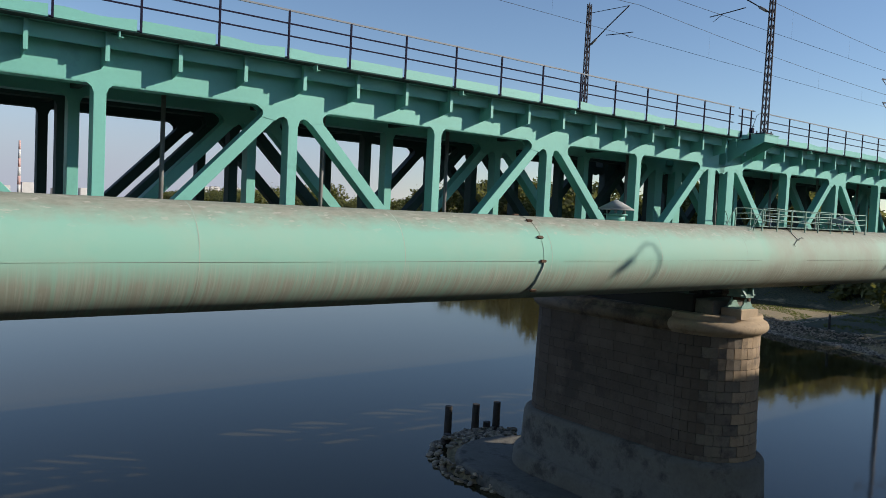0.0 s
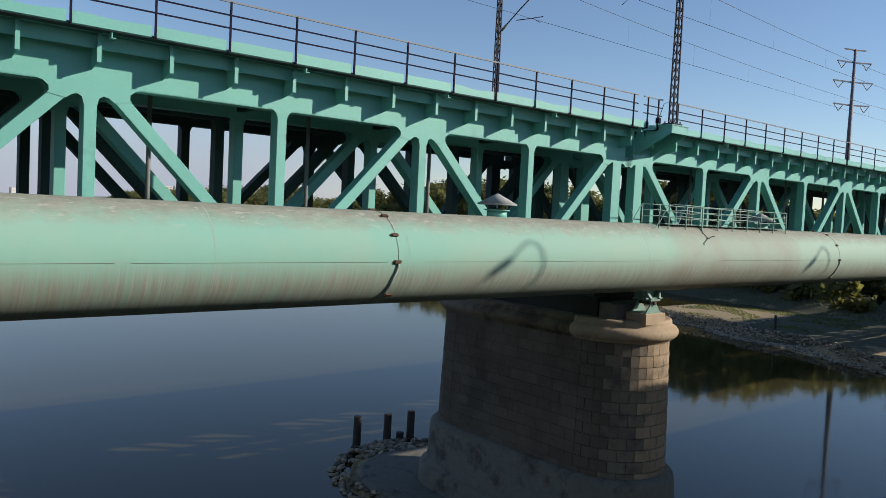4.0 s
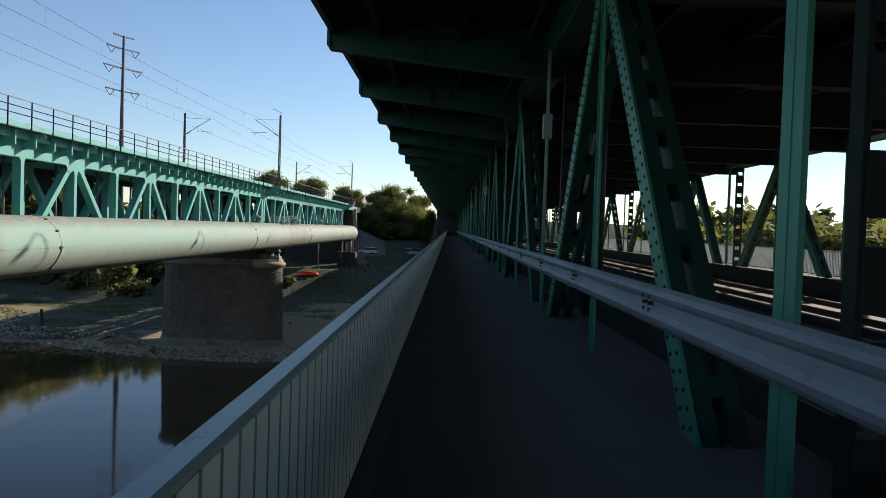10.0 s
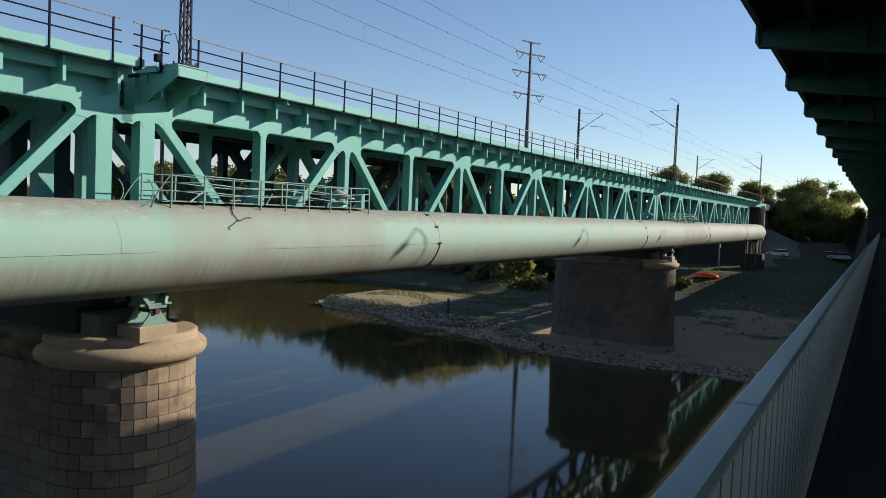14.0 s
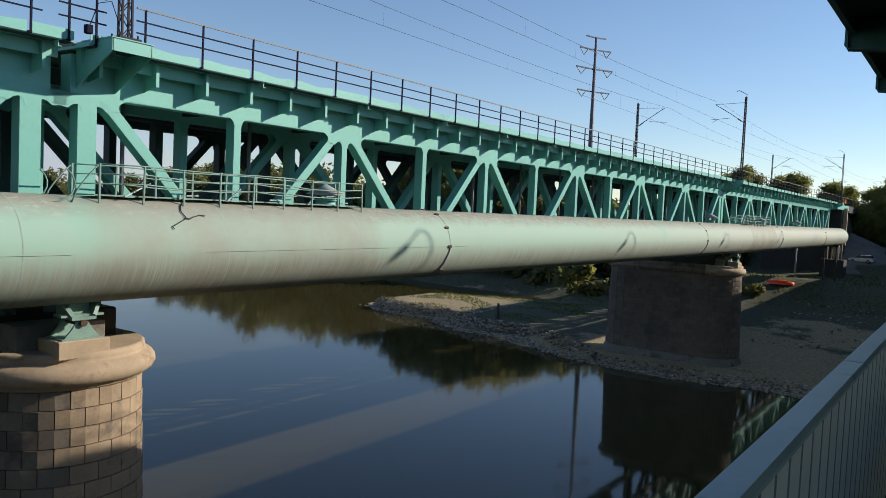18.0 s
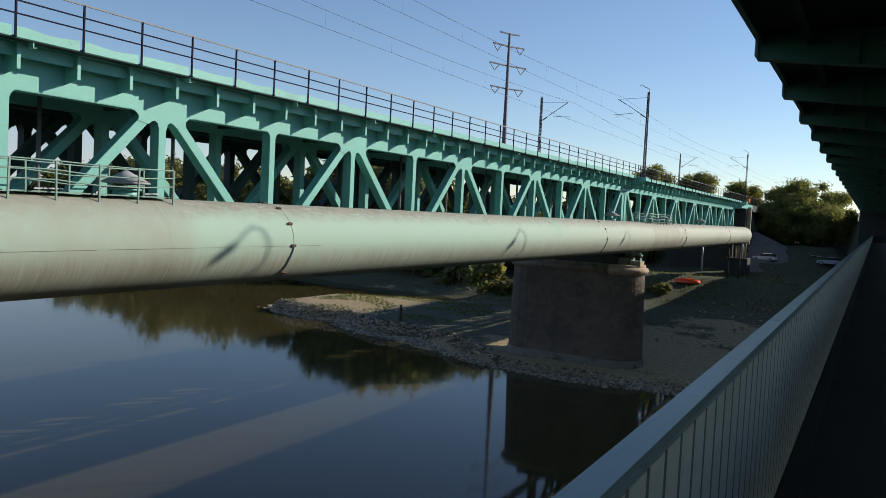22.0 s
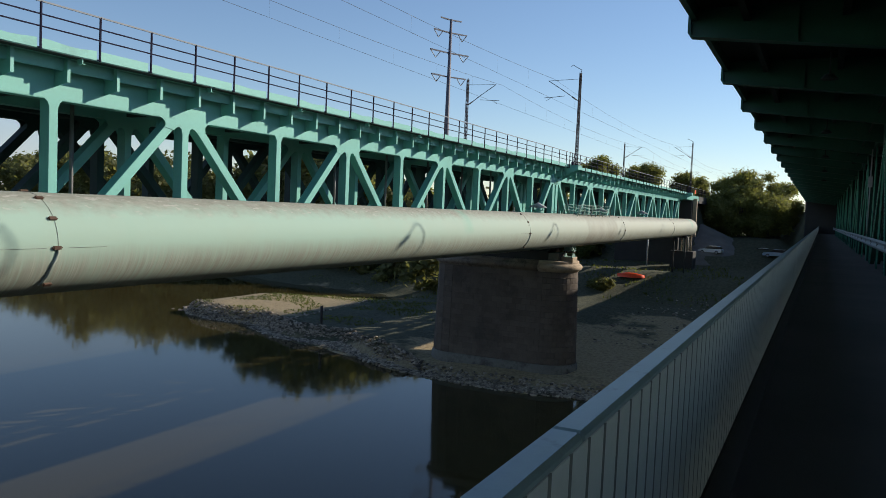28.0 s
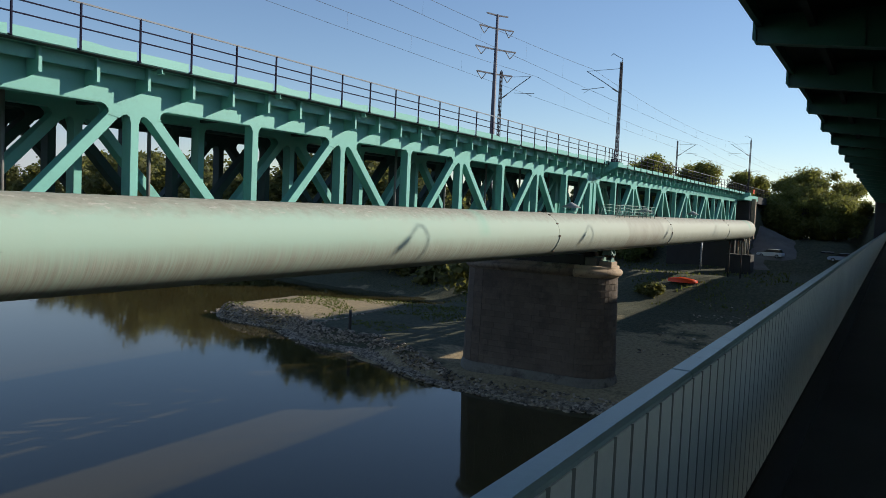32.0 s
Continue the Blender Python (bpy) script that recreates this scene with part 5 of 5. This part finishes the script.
box(bm, 176.6, 183.0, 22.6, 34.0, ZW, -1.3, 0.1)
box(bm, 179.6, 187.0, 21.0, 31.6, -4.9, 4.95, 0.1)
solid("rail_abutment", bm, DKCONC, "dark concrete abutment of the railway bridge", "abutment")
# Pale box added for the strip of sunlight on the abutment's corner.
bm = B()
box(bm, 180.6, 181.3, 20.25, 20.95, -1.7, 5.3, 0.06)
solid("abutment_pilaster", bm, CAPSTONE, "pale upright standing in for the abutment's sunlit edge", "pilaster")
bm = B()
box(bm, 181.0, 188.0, -19.0, 1.5, ZW, -1.4, 0.1)
box(bm, 182.1, 188.0, -19.0, 2.2, -1.4, 6.4, 0.1)
solid("road_abutment", bm, DKCONC, "dark concrete abutment of the road bridge", "abutment")
bm = B()
box(bm, 188, 420, -19, 2.4, 3.5, 6.45)
solid("approach_road", bm, DKCONC, "raised approach road beyond the bridge", "road", kind="structure")
bm = B()
box(bm, 172.9, 187.0, DECK_EDGE, 31.9, 4.97, 5.86, 0.02)
solid("end_girder", bm, GREEN, "mint-green plate girder at the end of the railway bridge", "girder")
bm = B()
box(bm, 187.1, 460, 20.9, 33.2, 4.6, 5.9)
solid("railway_embankment", bm, DKCONC, "ballasted railway embankment", "embankment", kind="structure")
railing(173.9, 173.9 + 23 * 2.03, 20.87, 5.83, 2.03, "dark railing along the embankment", "railway footway railings")
bm = B()
box(bm, 181.2, 182.3, 20.82, 20.852, 6.2, 6.95, 0.005)
solid("red_sign", bm, ORANGE, "small red board on the railway railing", "sign")
# pipe supports near the elbow
for x in (163.0,):
    bm = B()
    for y in (19.2, 21.0):
        rod(bm, (x, y, ground_z(x, y) - 0.3), (x, y, -1.2), 0.12, n=10)
    box(bm, x - 0.35, x + 0.35, 18.9, 21.3, -1.55, -1.25, 0.03)
    solid("pipe_trestle", bm, DKCONC, "dark trestle under the pipe", "trestle", "pipe trestles")


bm = B()
rod(bm, (170.9, 26.8, ground_z(170.9, 26.8) - 0.3), (170.9, 26.8, -1.0), 0.13, n=10)
solid("bank_pole", bm, GALV, "grey steel pole under the railway bridge", "pole")

# gravel slope heaped against the abutment
v, f = [], []
for j in range(24):
    for i in range(40):
        a, r = 2 * math.pi * i / 40, 0.3 + j * 1.15
        z = 0.7 - 0.44 * r + 0.12 * noise.noise((r * math.cos(a) * 0.7, r * math.sin(a) * 0.7, 3))
        v.append((193.0 + r * math.cos(a), 20.8 + r * math.sin(a), z))
for j in range(23):
    for i in range(40):
        k = (i + 1) % 40
        f.append((j * 40 + i, j * 40 + k, j * 40 + 40 + k, j * 40 + 40 + i))
f.append(list(range(40)))
me = bpy.data.meshes.new("gravel_slope")
me.from_pydata(v, [], f)
me.materials.append(EARTH)
tagged(new("gravel_slope", me), "grey gravel slope heaped against the abutment", "gravel slope", kind="structure")


# ---- river bank things ----
def rock_mesh(seed):
    rng = random.Random(seed)
    bm = B()
    bmesh.ops.create_icosphere(bm, subdivisions=1, radius=1)
    for v in bm.verts:
        v.co *= rng.uniform(0.72, 1.15)
        v.co.z *= 0.62
    vs = [v.co.copy() for v in bm.verts]
    fs = [[v.index for v in f.verts] for f in bm.faces]
    bm.free()
    return vs, fs


ROCKS = [rock_mesh(s) for s in range(7)]


def scatter_rocks(name, label, places, rng):
    v, f = [], []
    for x, y, z, s in places:
        vs, fs = ROCKS[rng.randrange(7)]
        q = Euler((rng.uniform(-0.4, 0.4), rng.uniform(-0.4, 0.4), rng.uniform(0, 6.28))).to_matrix()
        k = len(v)
        st = rng.uniform(0.8, 1.5)
        for p in vs:
            c = q @ Vector((p.x * s * st, p.y * s, p.z * s))
            v.append((x + c.x, y + c.y, z + c.z))
        f += [[i + k for i in ff] for ff in fs]
    me = bpy.data.meshes.new(name)
    me.from_pydata(v, [], f)
    me.materials.append(STONES)
    tagged(new(name, me), label, "rocks", kind="stuff")


rng = random.Random(4)
places = []
for i in range(2600):               # edge of the east bank
    y = rng.uniform(-14, 58)
    x = lerp_list(y, SHORE) + rng.gauss(0.4, 0.5) + (max(0, rng.gauss(0, 0.9)) if y > 36 else 0)
    places.append((x, y, max(ZW - 0.05, ground_z(x, y)) + 0.05, rng.uniform(0.09, 0.25)))
for i in range(2200):               # spit's stony rim
    y = rng.uniform(46, 80)
    x = lerp_list(y, SPIT) + abs(rng.gauss(0, 0.8)) - 0.3
    if i % 9 == 0:
        x, y = rng.uniform(112, 130), 77.3 + abs(rng.gauss(0, 0.7))
    places.append((x, y, max(ZW - 0.05, ground_z(x, y)) + 0.05, rng.uniform(0.09, 0.24)))
for i in range(2600):              # broad stony slope between spit and pier
    y = rng.uniform(34, 62)
    x = lerp_list(y, SPIT) - 1.6 + rng.uniform(-0.4, 1.0) + 2.6 * rng.random() ** 1.5
    places.append((x, y, max(ZW - 0.05, ground_z(x, y)) + 0.04, rng.uniform(0.08, 0.21)))
for i in range(1300):               # stones below the second pier
    y = rng.uniform(4, 37)
    x = lerp_list(y, SHORE) - 0.6 + 3.2 * rng.random() ** 1.6
    places.append((x, y, max(ZW - 0.05, ground_z(x, y)) + 0.04, rng.uniform(0.09, 0.24)))
for i in range(420):                # bank behind the pier
    y = rng.uniform(-6, 22)
    x = rng.uniform(118, 150)
    places.append((x, y, ground_z(x, y), rng.uniform(0.08, 0.26)))
scatter_rocks("riprap", "grey and brown riprap stones along the water's edge", places, rng)
places = []
for i in range(400):                # stones on the first pier's apron
    if i < 240:                     # heap by the timber posts
        x, y = rng.gauss(32.6, 1.4), rng.gauss(38.9, 0.75)
    else:
        a = rng.uniform(0.40, 1.20) * math.pi
        d = rng.uniform(0.93, 1.06)
        x, y = 32.4 + 5.7 * d * math.cos(a), 34.0 + 6.4 * d * math.sin(a)
    places.append((x, y, max(ZW, ground_z(x, y)) + 0.03, rng.uniform(0.13, 0.28)))
scatter_rocks("apron_stones", "rounded stones heaped round the pier's foot", places, rng)
bm = B()
loft(bm, [(stadium(31.9, 27.5, 33.4, 5.0, 14), ZW - 1.0), (stadium(31.9, 27.5, 33.2, 4.7, 14), ZW + 0.55), (stadium(31.9, 27.5, 33.1, 4.5, 14), ZW + 0.66)])
solid("apron_slab", bm, CONCRETE, "pale concrete apron slab at the pier's foot", "slab")
for x, y, z1 in ((31.05, 40.6, -11.9), (33.1, 40.1, -11.88), (34.8, 39.8, -11.85), (34.0, 39.9, -13.2), (30.3, 39.7, -13.5)):
    bm = B()
    rod(bm, (x, y, ZW - 1.5), (x + 0.05, y, z1), 0.29, 0.26, 10)
    solid("mooring_post", bm, WOOD, "weathered black timber post in the river", "post", "timber posts")
bm = B()
rod(bm, (107.2, 50.9, ZW - 0.5), (107.2, 50.9, -10.38), 0.20, 0.17, 10)
solid("stake", bm, WOOD, "lone dark stake on the spit", "stake")


# orange covered boat, parked cars
bm = B()
bx, by = 157.0, 26.3
bz = ground_z(bx, by) + 0.02
ring = []
for j in range(9):
    t = j / 8
    w = 1.05 * math.sin(math.pi * min(1, 0.12 + t * 0.9)) ** 0.6
    ring.append([bm.verts.new((bx - 0.5 + w * math.cos(a), by - 2.15 + 4.3 * t, bz + 0.75 * math.sin(a) * (0.6 + 0.4 * math.sin(math.pi * t)))) for a in [math.pi * i / 8 for i in range(9)]])
for a, b in zip(ring, ring[1:]):
    for i in range(8):
        bm.faces.new((a[i], a[i + 1], b[i + 1], b[i])).smooth = True
bm.faces.new(ring[0])
bm.faces.new(ring[-1][::-1])
solid("covered_boat", bm, ORANGE, "boat under a bright orange tarpaulin on the bank", "boat")


def car(x, y, z, yaw, long_, paint, label):
    """An estate car with a glazed cabin."""
    v = thing("car", T(x, y, z) @ pose(0, 0, 0, 0, 0, yaw), label, "car", "parked cars")
    bm = B()
    plate(bm, [(-long_ / 2, 0.30), (long_ / 2 - 0.1, 0.30), (long_ / 2, 0.60), (long_ / 2 - 0.12, 0.80), (0.95, 0.95), (-long_ / 2 + 0.05, 0.98), (-long_ / 2 - 0.05, 0.6)], -0.86, 0.86)
    bmesh.ops.bevel(bm, geom=bm.edges[:], offset=0.05, segments=2, affect="EDGES")
    part("body", bm, paint, v)
    bm = B()
    plate(bm, [(1.0, 0.94), (0.25, 1.42), (-long_ / 2 + 0.55, 1.46), (-long_ / 2 + 0.15, 0.96)], -0.72, 0.72)
    part("window", bm, GLASSY, v, "dark window glass")
    bm = B()
    plate(bm, [(0.30, 1.42), (0.22, 1.46), (-long_ / 2 + 0.60, 1.50), (-long_ / 2 + 0.50, 1.45)], -0.74, 0.74)
    part("roof", bm, paint, v)
    for wx in (-long_ / 2 + 0.85, long_ / 2 - 0.9):
        for s in (-1, 1):
            bm = B()
            rod(bm, (wx, s * 0.70, 0.32), (wx, s * 0.89, 0.32), 0.32, n=16)
            w = part("tyre", bm, TYRE, v)
            bm = B()
            rod(bm, (wx, s * 0.885, 0.32), (wx, s * 0.90, 0.32), 0.2, n=12)
            part("rim", bm, GALV, w)
    for s in (-0.6, 0.6):
        bm = B()
        box(bm, long_ / 2 - 0.09, long_ / 2 - 0.01, s - 0.16, s + 0.16, 0.58, 0.70)
        part("headlight", bm, GALV, v)


car(182.4, 17.6, -4.72, 82, 4.3, WHITE, "white estate car parked below the embankment")
car(183.6, 6.6, -4.72, 84, 4.2, PALEBLUE, "pale blue car parked below the embankment")
car(187.2, 9.6, -4.72, 86, 4.2, WHITE, "white car parked behind a pale blue one")


# ---- trees ----
def leaf_cloud(blobs, rng, count, size):
    """Many small leaf sprays on lumpy crown masses."""
    v, f = [], []
    total = sum(b[3] ** 2 for b in blobs)
    for bx, by, bz, br in blobs:
        for i in range(int(count * br * br / total)):
            d = Vector((rng.gauss(0, 1), rng.gauss(0, 1), rng.gauss(0, 1))).normalized()
            r = br * min(1.25, 0.35 + abs(rng.gauss(0.25, 0.38))) * (1 + 0.5 * noise.noise(d * 2.6 + Vector((bx, by, bz))))
            c = Vector((bx, by, bz)) + Vector((d.x * r, d.y * r, d.z * r * 0.9))
            s = size * rng.uniform(0.6, 1.4)
            u = Vector((rng.gauss(0, 1), rng.gauss(0, 1), rng.gauss(0, 0.6))).normalized()
            w = u.cross(d + Vector((0.01, 0.02, 0.03))).normalized()
            k = len(v)
            v += [tuple(c - u * s), tuple(c + w * s * 0.55), tuple(c + u * s), tuple(c - w * s * 0.55)]
            f.append((k, k + 1, k + 2, k + 3))
    return v, f


def tree(x, y, z, h, w, seed, leaves, material, label, group, size=0.35):
    rng = random.Random(seed)
    t = thing("tree", T(x, y, z), label, "tree", group)
    bm = B()
    rod(bm, (0, 0, -0.5), (0.2, 0.1, h * 0.55), h * 0.028, h * 0.014, 9)
    blobs = []
    for i in range(rng.randint(30, 38)):
        a = rng.uniform(0, 6.28)
        d = w * rng.uniform(0.15, 0.80)
        zz = h * rng.uniform(0.10, 0.88)
        d *= 1.15 - 0.7 * abs(zz / h - 0.5)
        p = (d * math.cos(a), d * math.sin(a), zz)
        rod(bm, (0.1, 0.05, h * rng.uniform(0.2, 0.45)), p, h * 0.010, h * 0.003, 6)
        blobs.append((*p, w * rng.uniform(0.22, 0.42)))
    blobs.append((0, 0, h * 0.90, w * 0.26))
    part("trunk", bm, BARK, t, "grey-brown trunk and limbs")
    v, f = leaf_cloud(blobs, rng, leaves, size)
    me = bpy.data.meshes.new("crown")
    me.from_pydata(v, [], f)
    me.materials.append(material)
    put("crown", me, t)
    return t


def bush(x, y, h, w, seed, leaves, material, label):
    rng = random.Random(seed)
    z = ground_z(x, y)
    t = thing("bush", T(x, y, z), label, "bush", "bank bushes")
    bm = B()
    blobs = []
    for i in range(6):
        a, d = rng.uniform(0, 6.28), w * rng.uniform(0, 0.7)
        p = (d * math.cos(a), d * math.sin(a), h * rng.uniform(0.3, 0.75))
        rod(bm, (0, 0, -0.2), p, 0.06, 0.02, 5)
        blobs.append((*p, w * rng.uniform(0.35, 0.55)))
    part("stems", bm, BARK, t)
    v, f = leaf_cloud(blobs, rng, leaves, 0.22)
    me = bpy.data.meshes.new("crown")
    me.from_pydata(v, [], f)
    me.materials.append(material)
    put("crown", me, t)


TREES = [  # x, y, height of the top, crown width
    (204, 17.6, 11.0, 4.4), (205, 13.2, 12.7, 5.4), (204, 9.8, 12.2, 5.0), (206, 7.2, 10.4, 4.0), (200, 14.5, 9.0, 5.0), (200, 18.8, 7.5, 4.2), (199, 9.0, 7.6, 4.6),
    (204, 44.5, 15.4, 4.2), (208, 47.4, 13.6, 4.6), (204, 35.0, 13.5, 4.2), (208, 38.0, 12.6, 4.0), (204, 25.7, 11.4, 3.6), (214, 25.0, 11.0, 3.6)]
for i, (x, y, h, w) in enumerate(TREES):
    tree(x, y, ground_z(x, y) - 0.2, h - ground_z(x, y), w, 20 + i, 24000, LEAF_Y, "leafy green tree with yellowing leaves on the embankment", "embankment trees", 0.21)
bush(165, 70, 4.5, 3.0, 3, 2600, LEAF_Y, "sunlit yellow-green bush on the bank")
bush(150, 28.9, 1.6, 1.9, 4, 2600, LEAF_W, "low green bush beside the boat")
bush(151, 31.0, 1.1, 1.4, 5, 1600, LEAF_W, "low green bush beside the boat")
for i, (x, y) in enumerate(((176, 40), (172, 50), (190, 0))):
    bush(x, y, 4.0, 3.2, 30 + i, 1800, LEAF, "dark green bush at the foot of the embankment")


def woods(name, label, spots, rng, leaves, size, material):
    blobs = []
    for x, y, h, w in spots:
        z = ground_z(x, y)
        for k in range(8):
            blobs.append((x + rng.gauss(0, w * 0.5), y + rng.gauss(0, w * 0.5), z + h * rng.uniform(0.06, 0.86), w * rng.uniform(0.4, 0.7)))
    v, f = leaf_cloud(blobs, rng, leaves, size)
    me = bpy.data.meshes.new(name)
    me.from_pydata(v, [], f)
    me.materials.append(material)
    tagged(new(name, me), label, "woods", kind="stuff")


WOOD_TOPS = [(46, 5), (80, 8), (90, 10.5), (99, 15), (112, 18), (122, 14.5), (134, 10), (150, 8.5), (177, 15), (200, 17), (450, 25)]
rng = random.Random(11)
spots = []
for i in range(150):
    y = 46 + i * 2.7 + rng.uniform(-3, 3)
    x = max(168, lerp_list(y, SHORE) + 12) + rng.uniform(0, 26)
    tall = 1.0 - 0.5 * smooth(250, 340, y)
    top = lerp_list(y, WOOD_TOPS) - rng.uniform(0, 3.5)
    spots.append((x, y, (top + 10) * tall, rng.uniform(4.5, 7.0)))
for i in range(30):
    y = 60 + i * 4.5 + rng.uniform(-3, 3)
    spots.append((lerp_list(y, SHORE) + 9 + rng.uniform(0, 5), y, rng.uniform(4, 7), rng.uniform(2.5, 4)))
for i in range(46):                 # dense clump that the river mirrors
    y = 70 + i * 1.5 + rng.uniform(-2, 2)
    top = lerp_list(y, WOOD_TOPS) - rng.uniform(0, 2.5)
    spots.append((max(166, lerp_list(y, SHORE) + 13) + rng.uniform(0, 9), y, top + 10, rng.uniform(3.5, 5.0)))
woods("bank_woods", "band of riverside willows and poplars on the far bank", spots, rng, 340000, 0.8, LEAF_W)
spots = []
for i in range(120):
    y = 560 + i * 14 + rng.uniform(-9, 9)
    x = lerp_list(y, SHORE) + 12 + rng.uniform(0, 60)
    spots.append((x, y, rng.uniform(16, 27), rng.uniform(8, 14)))
for i in range(70):
    spots.append((-180 - rng.uniform(0, 80), 250 + i * 30, rng.uniform(9, 16), rng.uniform(6, 10)))
woods("far_woods", "distant line of trees along the river with haze in its leaf tone", spots, rng, 80000, 1.5, LEAF_W)
spots = []
for i in range(150):
    y = -34 - i * (1.3 if i < 90 else 5.0) - (0 if i < 90 else -330) + rng.uniform(-3, 3)
    spots.append((lerp_list(y, SHORE) + 14 + rng.uniform(0, 45), y, rng.uniform(15, 20), rng.uniform(4, 7)))
woods("south_woods", "trees on the bank beyond the road bridge", spots, rng, 150000, 0.85, LEAF_W)

# grass tufts on the spit and the bank
rng = random.Random(8)
v, f = [], []
for i in range(15000):
    if i < 4200:
        x, y = rng.uniform(109, 136), rng.uniform(46, 78)
    else:
        x, y = rng.uniform(118, 176), rng.uniform(-10, 90)
    z = ground_z(x, y)
    if z < ZW + 0.7 or noise.noise((x * 0.15, y * 0.15, 9)) < -0.05 or (y < 34 and x < 146):
        continue
    a, h = rng.uniform(0, 6.28), rng.uniform(0.10, 0.22) if x < 136 else rng.uniform(0.15, 0.45)
    k = len(v)
    dx, dy = 0.14 * math.cos(a), 0.14 * math.sin(a)
    v += [(x - dx, y - dy, z - 0.03), (x + dx, y + dy, z - 0.03), (x + dx * 0.3 + rng.gauss(0, 0.08), y + rng.gauss(0, 0.08), z + h)]
    f.append((k, k + 1, k + 2))
me = bpy.data.meshes.new("grass")
me.from_pydata(v, [], f)
me.materials.append(GRASSLEAF)
tagged(new("grass", me), "tufts of short dry grass on the bank", "grass", kind="stuff")

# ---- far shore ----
def haze_glow_mat():
    """Painted glow as lavender haze low over the far river, fading upwards and towards the sunny east."""
    m = bpy.data.materials.new("painted haze glow")
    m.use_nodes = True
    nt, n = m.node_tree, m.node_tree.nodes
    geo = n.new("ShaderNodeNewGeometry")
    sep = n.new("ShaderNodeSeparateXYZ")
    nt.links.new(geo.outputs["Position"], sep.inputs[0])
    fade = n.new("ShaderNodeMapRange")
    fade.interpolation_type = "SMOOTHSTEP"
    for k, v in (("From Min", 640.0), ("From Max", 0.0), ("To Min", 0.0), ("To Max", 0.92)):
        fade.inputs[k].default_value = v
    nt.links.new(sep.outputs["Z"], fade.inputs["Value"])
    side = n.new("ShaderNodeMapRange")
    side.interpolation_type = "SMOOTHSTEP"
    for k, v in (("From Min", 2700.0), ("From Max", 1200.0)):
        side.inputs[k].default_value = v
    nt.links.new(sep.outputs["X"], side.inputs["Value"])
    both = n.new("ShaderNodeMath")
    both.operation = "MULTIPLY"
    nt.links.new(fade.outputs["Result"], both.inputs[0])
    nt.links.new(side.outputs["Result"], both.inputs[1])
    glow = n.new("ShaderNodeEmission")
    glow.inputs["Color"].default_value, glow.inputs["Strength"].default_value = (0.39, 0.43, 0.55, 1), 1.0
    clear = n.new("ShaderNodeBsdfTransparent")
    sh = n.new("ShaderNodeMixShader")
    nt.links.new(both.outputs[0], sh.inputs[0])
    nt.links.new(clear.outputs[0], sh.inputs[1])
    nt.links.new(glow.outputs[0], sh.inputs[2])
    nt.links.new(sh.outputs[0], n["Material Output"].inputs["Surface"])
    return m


# Emissive sheet added to tint the low sky; no such surface stands there.
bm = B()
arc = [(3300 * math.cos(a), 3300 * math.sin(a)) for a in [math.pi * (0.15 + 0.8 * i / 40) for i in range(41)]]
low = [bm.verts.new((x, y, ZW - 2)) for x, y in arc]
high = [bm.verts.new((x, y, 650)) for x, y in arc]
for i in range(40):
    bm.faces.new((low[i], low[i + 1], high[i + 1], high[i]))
solid("backdrop", bm, haze_glow_mat(), "glowing sheet with lavender haze painted over the far horizon", "haze", kind="structure")
ch = thing("power_station_chimney", T(430, 2950, -10), "tall red and white banded chimney far up the river", "chimney", "far chimneys")
for k in range(6):
    bm = B()
    r0, r1 = 5.6 - 0.4 * k, 5.6 - 0.4 * (k + 1)
    rod(bm, (0, 0, 30 * k), (0, 0, 30 * (k + 1)), r0, r1, 16)
    part("band", bm, HAZERED if k % 2 else PALEWALL, ch)
for dx, w, h in ((-95, 40, 34), (-40, 30, 26), (40, 60, 40), (130, 50, 24), (-160, 36, 22), (230, 70, 30)):
    bm = B()
    box(bm, 430 + dx - w / 2, 430 + dx + w / 2, 2950, 2990, -10, -10 + h)
    ob = solid("far_plant_building", bm, PALEWALL, "power station building with haze in its pale tone", "building", "power station buildings")
for k, (x, y, h) in enumerate(((690, 1900, 42), (720, 1900, 44), (752, 1905, 40), (790, 1910, 43))):
    b = thing("apartment_block", T(x, y, -9), "pale apartment block on the far bank", "building", "apartment blocks")
    bm = B()
    box(bm, -12, 12, 0, 14, 0, h)
    part("wall", bm, PALEWALL, b)
    bm = B()
    box(bm, -0.8, 0.8, -0.1, 0.0, 0, 1.8)
    pane = mesh_of("window", bm, GLASSY)
    for r in range(int(h / 4)):
        for c in range(7):
            put("window", pane, b, T(-10.2 + c * 3.2, 0, 2 + r * 4))
